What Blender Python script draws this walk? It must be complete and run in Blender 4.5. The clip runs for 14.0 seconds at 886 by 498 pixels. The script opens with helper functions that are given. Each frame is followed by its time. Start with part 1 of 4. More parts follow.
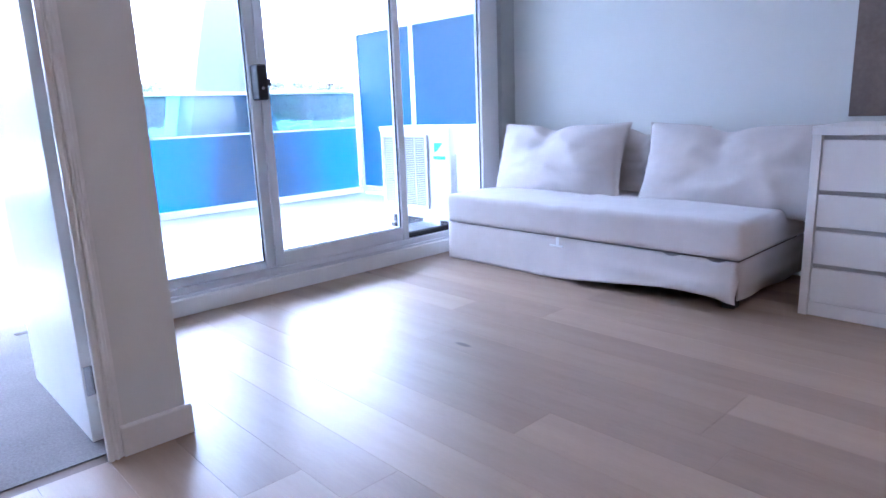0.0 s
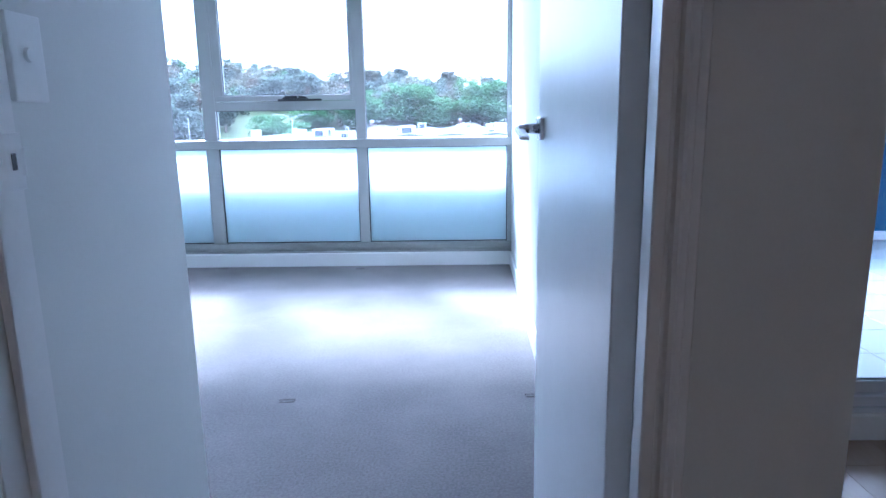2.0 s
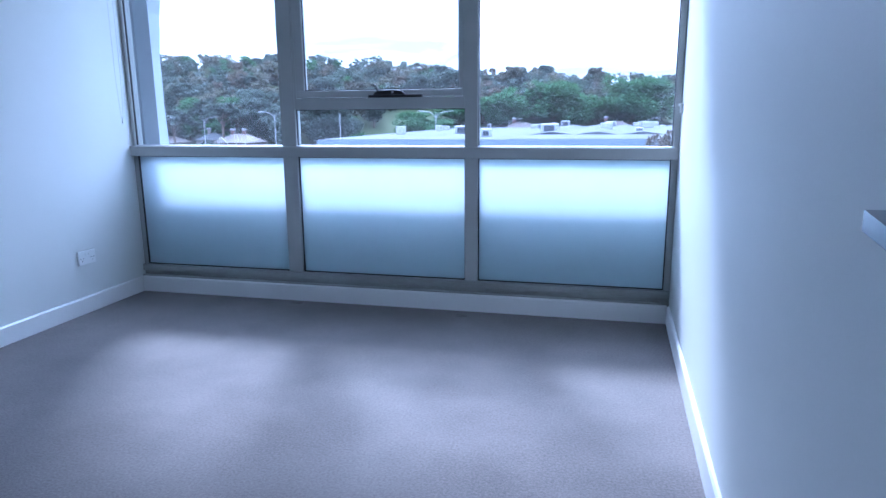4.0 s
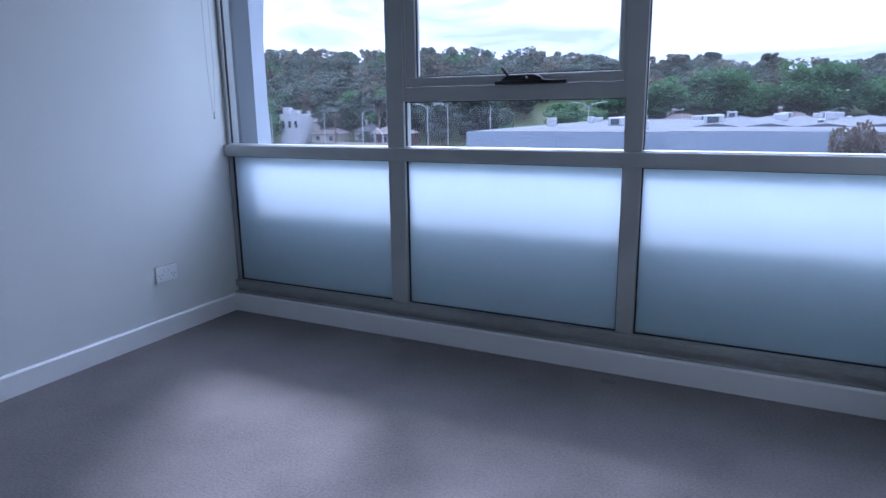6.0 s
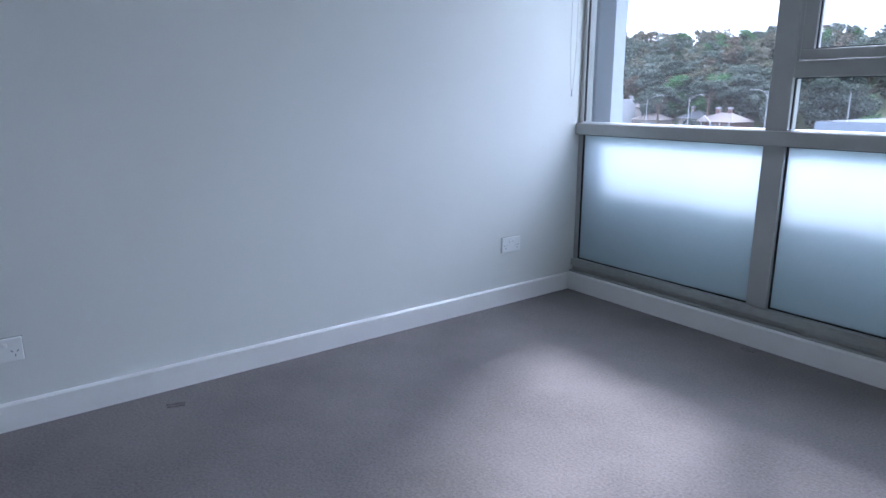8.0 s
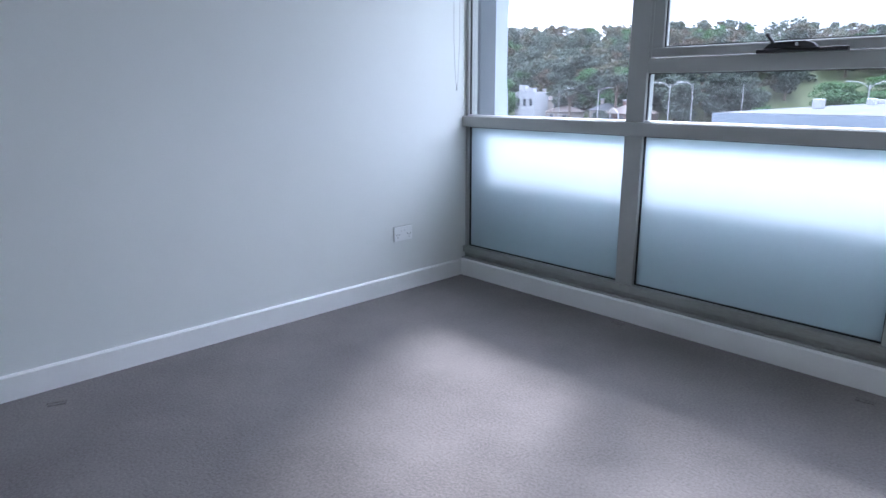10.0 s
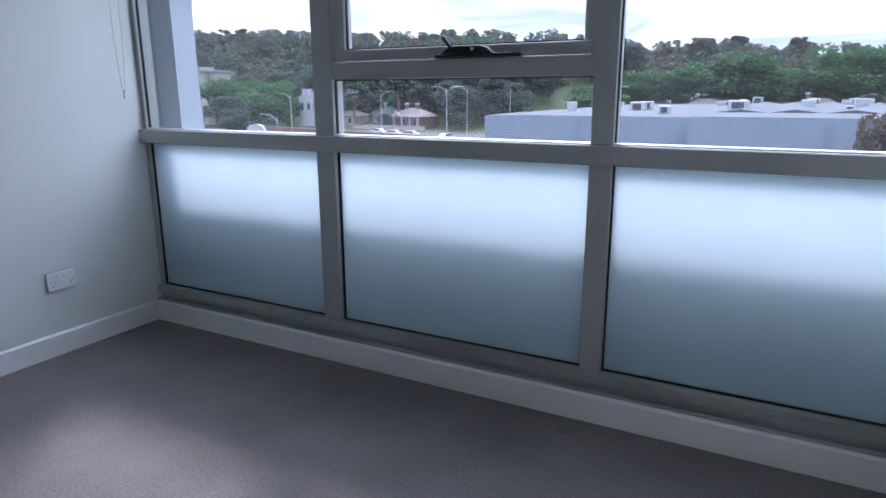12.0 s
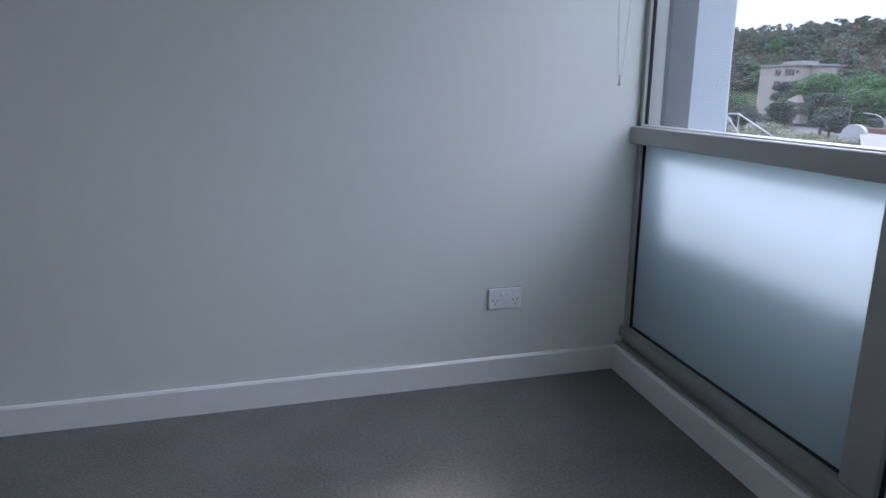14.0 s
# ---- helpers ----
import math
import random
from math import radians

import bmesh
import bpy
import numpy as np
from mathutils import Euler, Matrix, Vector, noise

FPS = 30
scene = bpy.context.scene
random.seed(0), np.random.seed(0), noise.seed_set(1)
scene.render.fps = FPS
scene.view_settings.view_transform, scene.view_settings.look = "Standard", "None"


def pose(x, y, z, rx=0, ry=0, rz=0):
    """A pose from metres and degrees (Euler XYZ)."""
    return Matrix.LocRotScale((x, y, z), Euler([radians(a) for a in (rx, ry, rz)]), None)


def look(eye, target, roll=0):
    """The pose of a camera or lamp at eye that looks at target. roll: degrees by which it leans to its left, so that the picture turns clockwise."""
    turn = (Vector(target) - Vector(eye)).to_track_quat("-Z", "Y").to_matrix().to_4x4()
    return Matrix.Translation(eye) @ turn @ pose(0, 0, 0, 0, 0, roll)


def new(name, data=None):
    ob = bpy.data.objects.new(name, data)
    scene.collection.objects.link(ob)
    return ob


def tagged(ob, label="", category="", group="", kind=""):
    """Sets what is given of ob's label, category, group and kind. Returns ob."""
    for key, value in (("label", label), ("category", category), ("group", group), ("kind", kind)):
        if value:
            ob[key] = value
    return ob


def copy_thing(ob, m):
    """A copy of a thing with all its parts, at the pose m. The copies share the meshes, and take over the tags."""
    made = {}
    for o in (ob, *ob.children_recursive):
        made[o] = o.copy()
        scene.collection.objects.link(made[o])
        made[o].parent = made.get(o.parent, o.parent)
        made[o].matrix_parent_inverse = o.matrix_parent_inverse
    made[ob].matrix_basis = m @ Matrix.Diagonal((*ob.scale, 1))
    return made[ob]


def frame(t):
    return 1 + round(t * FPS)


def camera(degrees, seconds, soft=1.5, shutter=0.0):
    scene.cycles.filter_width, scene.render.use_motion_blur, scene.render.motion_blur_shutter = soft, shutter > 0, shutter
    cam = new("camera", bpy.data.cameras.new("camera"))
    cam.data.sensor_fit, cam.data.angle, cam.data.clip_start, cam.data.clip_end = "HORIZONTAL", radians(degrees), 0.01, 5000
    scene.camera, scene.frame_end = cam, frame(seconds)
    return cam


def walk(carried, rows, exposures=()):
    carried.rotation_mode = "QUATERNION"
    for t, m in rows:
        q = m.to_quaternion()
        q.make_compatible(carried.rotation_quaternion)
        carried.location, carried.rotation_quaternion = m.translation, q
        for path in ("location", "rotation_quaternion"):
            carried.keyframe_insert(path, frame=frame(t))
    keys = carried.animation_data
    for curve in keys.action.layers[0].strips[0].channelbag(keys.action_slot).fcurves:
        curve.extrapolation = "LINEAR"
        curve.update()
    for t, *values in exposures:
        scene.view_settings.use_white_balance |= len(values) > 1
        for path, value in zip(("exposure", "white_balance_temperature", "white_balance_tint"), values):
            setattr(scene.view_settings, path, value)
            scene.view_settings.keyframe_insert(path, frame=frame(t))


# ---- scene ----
cam = camera(69.5, 14.0)
PATH = [
    (0, (2.458, -5.619, 0.952), (3.792, -4.192, 0.523), -2.2),
    (0.5, (2.521, -5.256, 0.976), (3.282, -3.453, 0.564), -1.5),
    (1, (2.579, -4.946, 0.983), (3.006, -3.034, 0.576), -1.3),
    (1.5, (2.65, -4.674, 0.994), (2.798, -2.721, 0.59), -1.0),
    (2, (2.679, -4.387, 1.003), (2.637, -2.428, 0.602), -0.9),
    (2.5, (2.686, -4.123, 1.021), (2.577, -2.165, 0.624), -0.9),
    (3, (2.709, -3.846, 1.019), (2.448, -1.903, 0.623), -0.7),
    (5.5, (2.561, -2.611, 1.044), (1.88, -0.778, 0.623), -0.6),
    (6, (2.497, -2.47, 1.035), (1.612, -0.727, 0.61), -0.7),
    (6.5, (2.442, -2.411, 1.031), (1.19, -0.913, 0.599), -0.6),
    (7, (2.351, -2.48, 1.011), (0.913, -1.161, 0.571), -0.3),
    (7.5, (2.297, -2.512, 1.002), (0.714, -1.381, 0.54), -0.1),
    (10, (2.486, -2.471, 1.008), (1.062, -1.152, 0.525), -0.2),
    (10.5, (2.543, -2.443, 0.988), (1.335, -0.92, 0.517), -0.1),
    (11, (2.575, -2.376, 0.987), (1.575, -0.71, 0.511), -0.3),
    (11.5, (2.563, -2.134, 1.005), (1.647, -0.419, 0.531), -0.2),
    (12, (2.541, -1.891, 1.024), (1.611, -0.185, 0.55), -0.2),
    (12.5, (2.41, -1.645, 1.048), (1.376, 0.0, 0.571), -0.2),
    (13, (2.255, -1.391, 1.038), (1.065, 0.143, 0.559), -0.2),
    (13.5, (2.068, -1.163, 1.026), (0.466, -0.067, 0.545), -0.1),
    (14, (1.993, -1.131, 0.993), (0.101, -0.698, 0.508), 0.1),
]
EXPOSURES = [(0, 4.6, 4900, 26), (0.5, 4.2, 4900, 25), (1.0, 3.9, 4850, 22), (1.5, 3.5, 4800, 19), (2.0, 3.05, 4700, 18), (3.0, 2.45, 4500, 18), (5.5, 1.0, 4900, 26), (6.5, 1.3, 5100, 25), (7.5, 1.65, 5350, 22), (10, 1.82, 5600, 21), (10.5, 1.84, 5650, 22), (11, 1.68, 5700, 22), (12.5, 0.88, 5550, 23), (13.5, 0.75, 5650, 20), (14, 0.95, 5800, 21)]
walk(cam, [(t, look(eye, target, roll)) for t, eye, target, roll in PATH], EXPOSURES)

# sun from the north-west through thin cloud
SUN_EL, SUN_DIR = radians(47), Vector((-0.447, 0.894, 0))
sun = new("sun", bpy.data.lights.new("sun", "SUN"))
sun.data.energy, sun.data.angle, sun.data.color = 2.6, radians(10), (1.0, 0.96, 0.9)
sun.matrix_world = look((-5, 10, 12), Vector((-5, 10, 12)) - (SUN_DIR * math.cos(SUN_EL) + Vector((0, 0, math.sin(SUN_EL)))))


# ---- node helpers ----
def nodes_of(tree):
    tree.nodes.clear()
    return tree.nodes, tree.links


def put(nodes, kind, **values):
    n = nodes.new(kind)
    for k, v in values.items():
        if k in n.inputs:
            n.inputs[k].default_value = v
    return n


def make_world():
    w = bpy.data.worlds.new("world")
    scene.world = w
    w.use_nodes = True
    ns, ln = nodes_of(w.node_tree)
    out, bg = ns.new("ShaderNodeOutputWorld"), ns.new("ShaderNodeBackground")
    sky = ns.new("ShaderNodeTexSky")
    sky.sky_type, sky.sun_disc, sky.sun_elevation, sky.sun_rotation = "NISHITA", False, SUN_EL, math.atan2(SUN_DIR.x, SUN_DIR.y)
    co = ns.new("ShaderNodeTexCoord")
    mp = ns.new("ShaderNodeMapping")
    mp.inputs["Scale"].default_value = (1.2, 1.2, 5.0)
    n1 = put(ns, "ShaderNodeTexNoise", Scale=2.6, Detail=7.0, Roughness=0.55, Distortion=0.8)
    ramp = ns.new("ShaderNodeValToRGB")
    ramp.color_ramp.elements[0].position, ramp.color_ramp.elements[0].color = 0.40, (3.9, 4.4, 5.1, 1)
    ramp.color_ramp.elements[1].position, ramp.color_ramp.elements[1].color = 0.54, (8.2, 8.6, 9.1, 1)
    mix = ns.new("ShaderNodeMix")
    mix.data_type = "RGBA"
    mix.inputs[0].default_value = 0.9
    ln.new(co.outputs["Generated"], mp.inputs["Vector"])
    ln.new(mp.outputs["Vector"], n1.inputs["Vector"])
    ln.new(n1.outputs["Fac"], ramp.inputs["Fac"])
    ln.new(sky.outputs["Color"], mix.inputs[6])
    ln.new(ramp.outputs["Color"], mix.inputs[7])
    # an overcast sky grows brighter towards the zenith
    sep, rise, lift = ns.new("ShaderNodeSeparateXYZ"), ns.new("ShaderNodeMapRange"), ns.new("ShaderNodeVectorMath")
    rise.inputs[1].default_value, rise.inputs[2].default_value, rise.inputs[3].default_value, rise.inputs[4].default_value = 0.2, 0.8, 1.0, 5.4
    lift.operation = "SCALE"
    ln.new(co.outputs["Generated"], sep.inputs[0])
    ln.new(sep.outputs["Z"], rise.inputs[0])
    ln.new(mix.outputs[2], lift.inputs[0])
    ln.new(rise.outputs[0], lift.inputs["Scale"])
    ln.new(lift.outputs[0], bg.inputs["Color"])
    bg.inputs["Strength"].default_value = 0.1
    ln.new(bg.outputs[0], out.inputs[0])


make_world()


# ---- materials ----
def material(name, base, other=None, scale=4.0, fine=60.0, rough=0.6, metal=0.0, bump=0.0, depth=0.002, spread=0.35, stretch=(1, 1, 1), rough_spread=0.08, spec=0.5, per_object=0.0, sheen=0.0, hsv=False):
    """Two scales of variation between two colours, with roughness variation and fine relief."""
    m = bpy.data.materials.new(name)
    m.use_nodes = True
    ns, ln = nodes_of(m.node_tree)
    out, b = ns.new("ShaderNodeOutputMaterial"), ns.new("ShaderNodeBsdfPrincipled")
    ln.new(b.outputs[0], out.inputs[0])
    co, mp = ns.new("ShaderNodeTexCoord"), ns.new("ShaderNodeMapping")
    mp.inputs["Scale"].default_value = stretch
    ln.new(co.outputs["Object"], mp.inputs["Vector"])
    big = put(ns, "ShaderNodeTexNoise", Scale=scale, Detail=4.0, Roughness=0.6)
    small = put(ns, "ShaderNodeTexNoise", Scale=fine, Detail=3.0, Roughness=0.6)
    ln.new(mp.outputs[0], big.inputs["Vector"])
    ln.new(mp.outputs[0], small.inputs["Vector"])
    blend = put(ns, "ShaderNodeMix")
    blend.inputs[0].default_value = spread
    ln.new(big.outputs["Fac"], blend.inputs[2])
    ln.new(small.outputs["Fac"], blend.inputs[3])
    wide = ns.new("ShaderNodeMapRange")
    wide.interpolation_type = "SMOOTHSTEP"
    wide.inputs[1].default_value, wide.inputs[2].default_value = 0.2, 0.8
    ln.new(blend.outputs[0], wide.inputs[0])
    fac = wide.outputs[0]
    if per_object:
        info = ns.new("ShaderNodeObjectInfo")
        add = put(ns, "ShaderNodeMix")
        add.inputs[0].default_value = per_object
        ln.new(fac, add.inputs[2])
        ln.new(info.outputs["Random"], add.inputs[3])
        fac = add.outputs[0]
    col = ns.new("ShaderNodeMix")
    col.data_type = "RGBA"
    other = other or tuple(c * 0.88 for c in base)
    col.inputs[6].default_value, col.inputs[7].default_value = (*base, 1), (*other, 1)
    ln.new(fac, col.inputs[0])
    ln.new(col.outputs[2], b.inputs["Base Color"])
    rr = ns.new("ShaderNodeMapRange")
    rr.inputs[3].default_value, rr.inputs[4].default_value = max(rough - rough_spread, 0.02), min(rough + rough_spread, 1)
    ln.new(big.outputs["Fac"], rr.inputs[0])
    ln.new(rr.outputs[0], b.inputs["Roughness"])
    b.inputs["Metallic"].default_value = metal
    b.inputs["Specular IOR Level"].default_value = spec
    b.inputs["Sheen Weight"].default_value = sheen
    if bump:
        bp = put(ns, "ShaderNodeBump", Strength=bump, Distance=depth)
        ln.new(small.outputs["Fac"], bp.inputs["Height"])
        ln.new(bp.outputs[0], b.inputs["Normal"])
    return m


def gloss_by_angle(ns, ln, weight, least, most):
    """Gloss that grows towards grazing angles, the same on both sides of a thin pane."""
    power, out = ns.new("ShaderNodeMath"), ns.new("ShaderNodeMapRange")
    power.operation = "POWER"
    power.inputs[1].default_value = 5.0
    ln.new(weight.outputs["Facing"], power.inputs[0])
    ln.new(power.outputs[0], out.inputs[0])
    out.inputs[3].default_value, out.inputs[4].default_value = least, most
    return out.outputs[0]


def glass(name, tint, gloss=0.04, veil=0.0):
    """A thin pane: tinted light goes straight through, gloss follows Fresnel, a pale veil stands in for haze."""
    m = bpy.data.materials.new(name)
    m.use_nodes = True
    ns, ln = nodes_of(m.node_tree)
    out, t, g, mix, fr = [ns.new("ShaderNode" + k) for k in ("OutputMaterial", "BsdfTransparent", "BsdfGlossy", "MixShader", "LayerWeight")]
    t.inputs[0].default_value = (*tint, 1)
    g.inputs["Roughness"].default_value = gloss
    ln.new(gloss_by_angle(ns, ln, fr, 0.04, 0.75), mix.inputs[0])
    ln.new(t.outputs[0], mix.inputs[1])
    ln.new(g.outputs[0], mix.inputs[2])
    if not veil:
        ln.new(mix.outputs[0], out.inputs[0])
        return m
    film, cover, co, nz, amount = ns.new("ShaderNodeBsdfTranslucent"), ns.new("ShaderNodeMixShader"), ns.new("ShaderNodeTexCoord"), put(ns, "ShaderNodeTexNoise", Scale=3.0, Detail=6.0, Roughness=0.65), ns.new("ShaderNodeMapRange")
    film.inputs[0].default_value = (0.86, 0.89, 0.92, 1)
    amount.inputs[1].default_value, amount.inputs[2].default_value, amount.inputs[3].default_value, amount.inputs[4].default_value = 0.25, 0.75, veil * 0.6, veil * 1.4
    ln.new(co.outputs["Object"], nz.inputs["Vector"])
    ln.new(nz.outputs["Fac"], amount.inputs[0])
    ln.new(amount.outputs[0], cover.inputs[0])
    ln.new(mix.outputs[0], cover.inputs[1])
    ln.new(film.outputs[0], cover.inputs[2])
    ln.new(cover.outputs[0], out.inputs[0])
    return m


def frosted(name, tint, body, clear=0.0):
    """Etched glass: light is spread as it passes, with a soft sheen."""
    m = bpy.data.materials.new(name)
    m.use_nodes = True
    ns, ln = nodes_of(m.node_tree)
    out, tr, df, gl, tp = [ns.new("ShaderNode" + k) for k in ("OutputMaterial", "BsdfTranslucent", "BsdfDiffuse", "BsdfGlossy", "BsdfTransparent")]
    m1, m2, m3, fr = ns.new("ShaderNodeMixShader"), ns.new("ShaderNodeMixShader"), ns.new("ShaderNodeMixShader"), ns.new("ShaderNodeLayerWeight")
    nz = put(ns, "ShaderNodeTexNoise", Scale=9.0, Detail=5.0)
    co = ns.new("ShaderNodeTexCoord")
    ln.new(co.outputs["Object"], nz.inputs["Vector"])
    c = ns.new("ShaderNodeMix")
    c.data_type = "RGBA"
    c.inputs[6].default_value, c.inputs[7].default_value = (*tint, 1), (*[v * 0.94 for v in tint], 1)
    ln.new(nz.outputs["Fac"], c.inputs[0])
    ln.new(c.outputs[2], tr.inputs[0])
    df.inputs[0].default_value = (*body, 1)
    gl.inputs["Roughness"].default_value = 0.35
    tp.inputs[0].default_value = (*tint, 1)
    m1.inputs[0].default_value, m3.inputs[0].default_value = 0.15, clear
    ln.new(tr.outputs[0], m1.inputs[1])
    ln.new(df.outputs[0], m1.inputs[2])
    ln.new(m1.outputs[0], m3.inputs[1])
    ln.new(tp.outputs[0], m3.inputs[2])
    ln.new(gloss_by_angle(ns, ln, fr, 0.03, 0.6), m2.inputs[0])
    ln.new(m3.outputs[0], m2.inputs[1])
    ln.new(gl.outputs[0], m2.inputs[2])
    ln.new(m2.outputs[0], out.inputs[0])
    return m


PAINT = material("wall_paint", (0.71, 0.725, 0.70), (0.65, 0.668, 0.642), 1.2, 220, 0.55, bump=0.12, depth=0.0006)
# warm cream chosen to tint the light bounced onto the door wall
BOUNCEWALL = material("cream_bounce_paint", (0.84, 0.66, 0.50), (0.79, 0.61, 0.46), 1.2, 220, 0.6, bump=0.12, depth=0.0006)
CEIL = material("ceiling_paint", (0.8, 0.8, 0.79), None, 1.5, 200, 0.8)
GLOSS = material("white_gloss_paint", (0.8, 0.8, 0.79), (0.74, 0.74, 0.72), 3, 90, 0.32, bump=0.05, depth=0.0005)
ALU = material("grey_aluminium", (0.42, 0.43, 0.415), (0.375, 0.385, 0.37), 6, 300, 0.33, 0.25, bump=0.03, depth=0.0003)
ALU_GRIMY = material("dusty_aluminium", (0.40, 0.41, 0.39), (0.22, 0.22, 0.20), 3.5, 55, 0.5, 0.1, bump=0.05, depth=0.0004, spread=0.3, stretch=(0.6, 3, 3))
# pale tone for the sky glint along the transom
GLINT = material("glint_metal", (0.55, 0.56, 0.57), None, 6, 300, 0.3, 0.5)
ALU_PALE = material("pale_aluminium", (0.68, 0.70, 0.73), (0.62, 0.64, 0.67), 6, 300, 0.4, 0.2)
GASKET = material("black_rubber", (0.012, 0.012, 0.014), None, 20, 200, 0.6)
BLACK = material("black_plastic", (0.012, 0.012, 0.015), (0.02, 0.02, 0.024), 20, 300, 0.45)
CHROME = material("satin_chrome", (0.5, 0.5, 0.52), None, 30, 300, 0.25, 1.0)
PLASTIC = material("white_plastic", (0.8, 0.81, 0.8), (0.76, 0.77, 0.76), 20, 200, 0.35)
CARPET = material("grey_carpet", (0.22, 0.196, 0.184), (0.088, 0.077, 0.074), 2.3, 120, 0.95, bump=0.65, depth=0.003, spread=0.6, sheen=0.12)
TIMBER = material("oak_plank", (0.395, 0.285, 0.20), (0.24, 0.165, 0.118), 1.6, 22, 0.36, bump=0.08, depth=0.0006, stretch=(9, 0.9, 9), per_object=0.6, spec=0.32)
knots_ns, knots_ln = TIMBER.node_tree.nodes, TIMBER.node_tree.links
body = next(n for n in knots_ns if n.type == "BSDF_PRINCIPLED")
grain = body.inputs["Base Color"].links[0].from_socket
co, spot, edge, stain = knots_ns.new("ShaderNodeTexCoord"), knots_ns.new("ShaderNodeTexVoronoi"), knots_ns.new("ShaderNodeMapRange"), knots_ns.new("ShaderNodeMix")
info, shift, mapping = knots_ns.new("ShaderNodeObjectInfo"), knots_ns.new("ShaderNodeVectorMath"), knots_ns.new("ShaderNodeMapping")
shift.operation, mapping.inputs["Scale"].default_value, spot.inputs["Scale"].default_value = "ADD", (4.2, 1.5, 0.0), 1.0
knots_ln.new(co.outputs["Object"], shift.inputs[0])
knots_ln.new(info.outputs["Location"], shift.inputs[1])
knots_ln.new(shift.outputs[0], mapping.inputs["Vector"])
knots_ln.new(mapping.outputs[0], spot.inputs["Vector"])
edge.interpolation_type = "SMOOTHSTEP"
edge.inputs[1].default_value, edge.inputs[2].default_value, edge.inputs[3].default_value, edge.inputs[4].default_value = 0.035, 0.085, 0.75, 0.0
knots_ln.new(spot.outputs["Distance"], edge.inputs[0])
stain.data_type = "RGBA"
stain.inputs[7].default_value = (0.07, 0.045, 0.032, 1)
knots_ln.new(edge.outputs[0], stain.inputs[0])
knots_ln.new(grain, stain.inputs[6])
knots_ln.new(stain.outputs[2], body.inputs["Base Color"])
SUBFLOOR = material("dark_subfloor", (0.17, 0.12, 0.09), None, 4, 40, 0.8)
FABRIC = material("cream_linen", (0.62, 0.57, 0.54), (0.53, 0.48, 0.455), 5, 420, 0.9, bump=0.35, depth=0.0012, sheen=0.3)
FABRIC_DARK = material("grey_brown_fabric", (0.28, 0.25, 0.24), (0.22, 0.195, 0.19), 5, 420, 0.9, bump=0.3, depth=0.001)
DARK_WOOD = material("dark_leg", (0.03, 0.025, 0.022), None, 8, 80, 0.5)
LAMINATE = material("white_laminate", (0.8, 0.79, 0.78), (0.76, 0.75, 0.74), 3, 80, 0.4)
# greyer than the laminate: the gaps' shade is put into the colour
RECESS_SHADE = material("shaded_drawer_recess", (0.5, 0.49, 0.49), None, 5, 60, 0.7)
STONE = material("mottled_splashback", (0.22, 0.175, 0.15), (0.13, 0.10, 0.085), 6, 40, 0.3)
TILE = material("pale_balcony_tile", (0.17, 0.18, 0.19), (0.145, 0.155, 0.165), 3, 50, 0.5, bump=0.1, per_object=0.3)
ACWHITE = material("cream_enamel", (0.58, 0.58, 0.56), (0.53, 0.53, 0.51), 5, 90, 0.4)
ACDARK = material("dark_grille", (0.05, 0.055, 0.06), None, 20, 200, 0.5)
CYAN = material("cyan_print", (0.02, 0.42, 0.62), None, 20, 200, 0.4)
RENDER = material("white_render", (0.74, 0.75, 0.75), (0.66, 0.67, 0.68), 1.5, 60, 0.75, bump=0.2)
OUTWHITE = material("weathered_white", (0.27, 0.275, 0.29), (0.22, 0.225, 0.24), 0.5, 9, 0.8, bump=0.1, spec=0.1)
# white pillars: the blue-grey of their shaded faces is put into the colour
PILLAR = material("shade_toned_render", (0.26, 0.285, 0.325), (0.23, 0.255, 0.29), 1.2, 60, 0.8, bump=0.2)
# greenish so that light bounced off the hidden ledge tints the frosted panes
RENDER_TINTED = material("green_tint_render", (0.56, 0.70, 0.66), (0.50, 0.64, 0.60), 1.5, 60, 0.75, bump=0.2)
# a little pale haze is mixed into the panes to wash out the view
CLEAR = glass("clear_glass", (0.93, 0.95, 0.95), veil=0.008)
BALGLASS = glass("blue_tinted_glass", (0.26, 0.42, 0.52), veil=0.02)
FROST = frosted("frosted_glass", (0.61, 0.66, 0.685), (0.50, 0.68, 0.67))
BLUEFROST = frosted("blue_frosted_glass", (0.032, 0.155, 0.25), (0.03, 0.11, 0.17), 0.3)
CORD = material("white_cord", (0.6, 0.6, 0.6), None, 40, 300, 0.6)
GROUND = material("dry_grass_ground", (0.03, 0.045, 0.018), (0.05, 0.055, 0.028), 0.02, 0.6, 0.95, spread=0.4, spec=0.1)
ASPHALT = material("asphalt", (0.06, 0.06, 0.063), (0.05, 0.05, 0.052), 0.3, 6, 0.9, spec=0.1)
CONCRETE = material("concrete", (0.2, 0.2, 0.2), (0.16, 0.16, 0.16), 0.5, 9, 0.85, spec=0.1)
ROOFPALE = material("pale_flat_roof", (0.14, 0.135, 0.137), (0.112, 0.108, 0.11), 0.25, 3, 0.9, spec=0.1)
METALROOF = material("pale_metal_roof", (0.078, 0.082, 0.09), (0.05, 0.054, 0.06), 0.12, 3, 0.85, spec=0.1)
GREYWALL = material("blue_grey_wall", (0.15, 0.175, 0.215), (0.125, 0.15, 0.185), 0.1, 3, 0.8, spec=0.1)
BRICK = material("red_brick", (0.105, 0.056, 0.048), (0.078, 0.044, 0.039), 0.6, 12, 0.9)
CREAM = material("cream_render", (0.23, 0.205, 0.19), (0.19, 0.17, 0.155), 0.4, 6, 0.85)
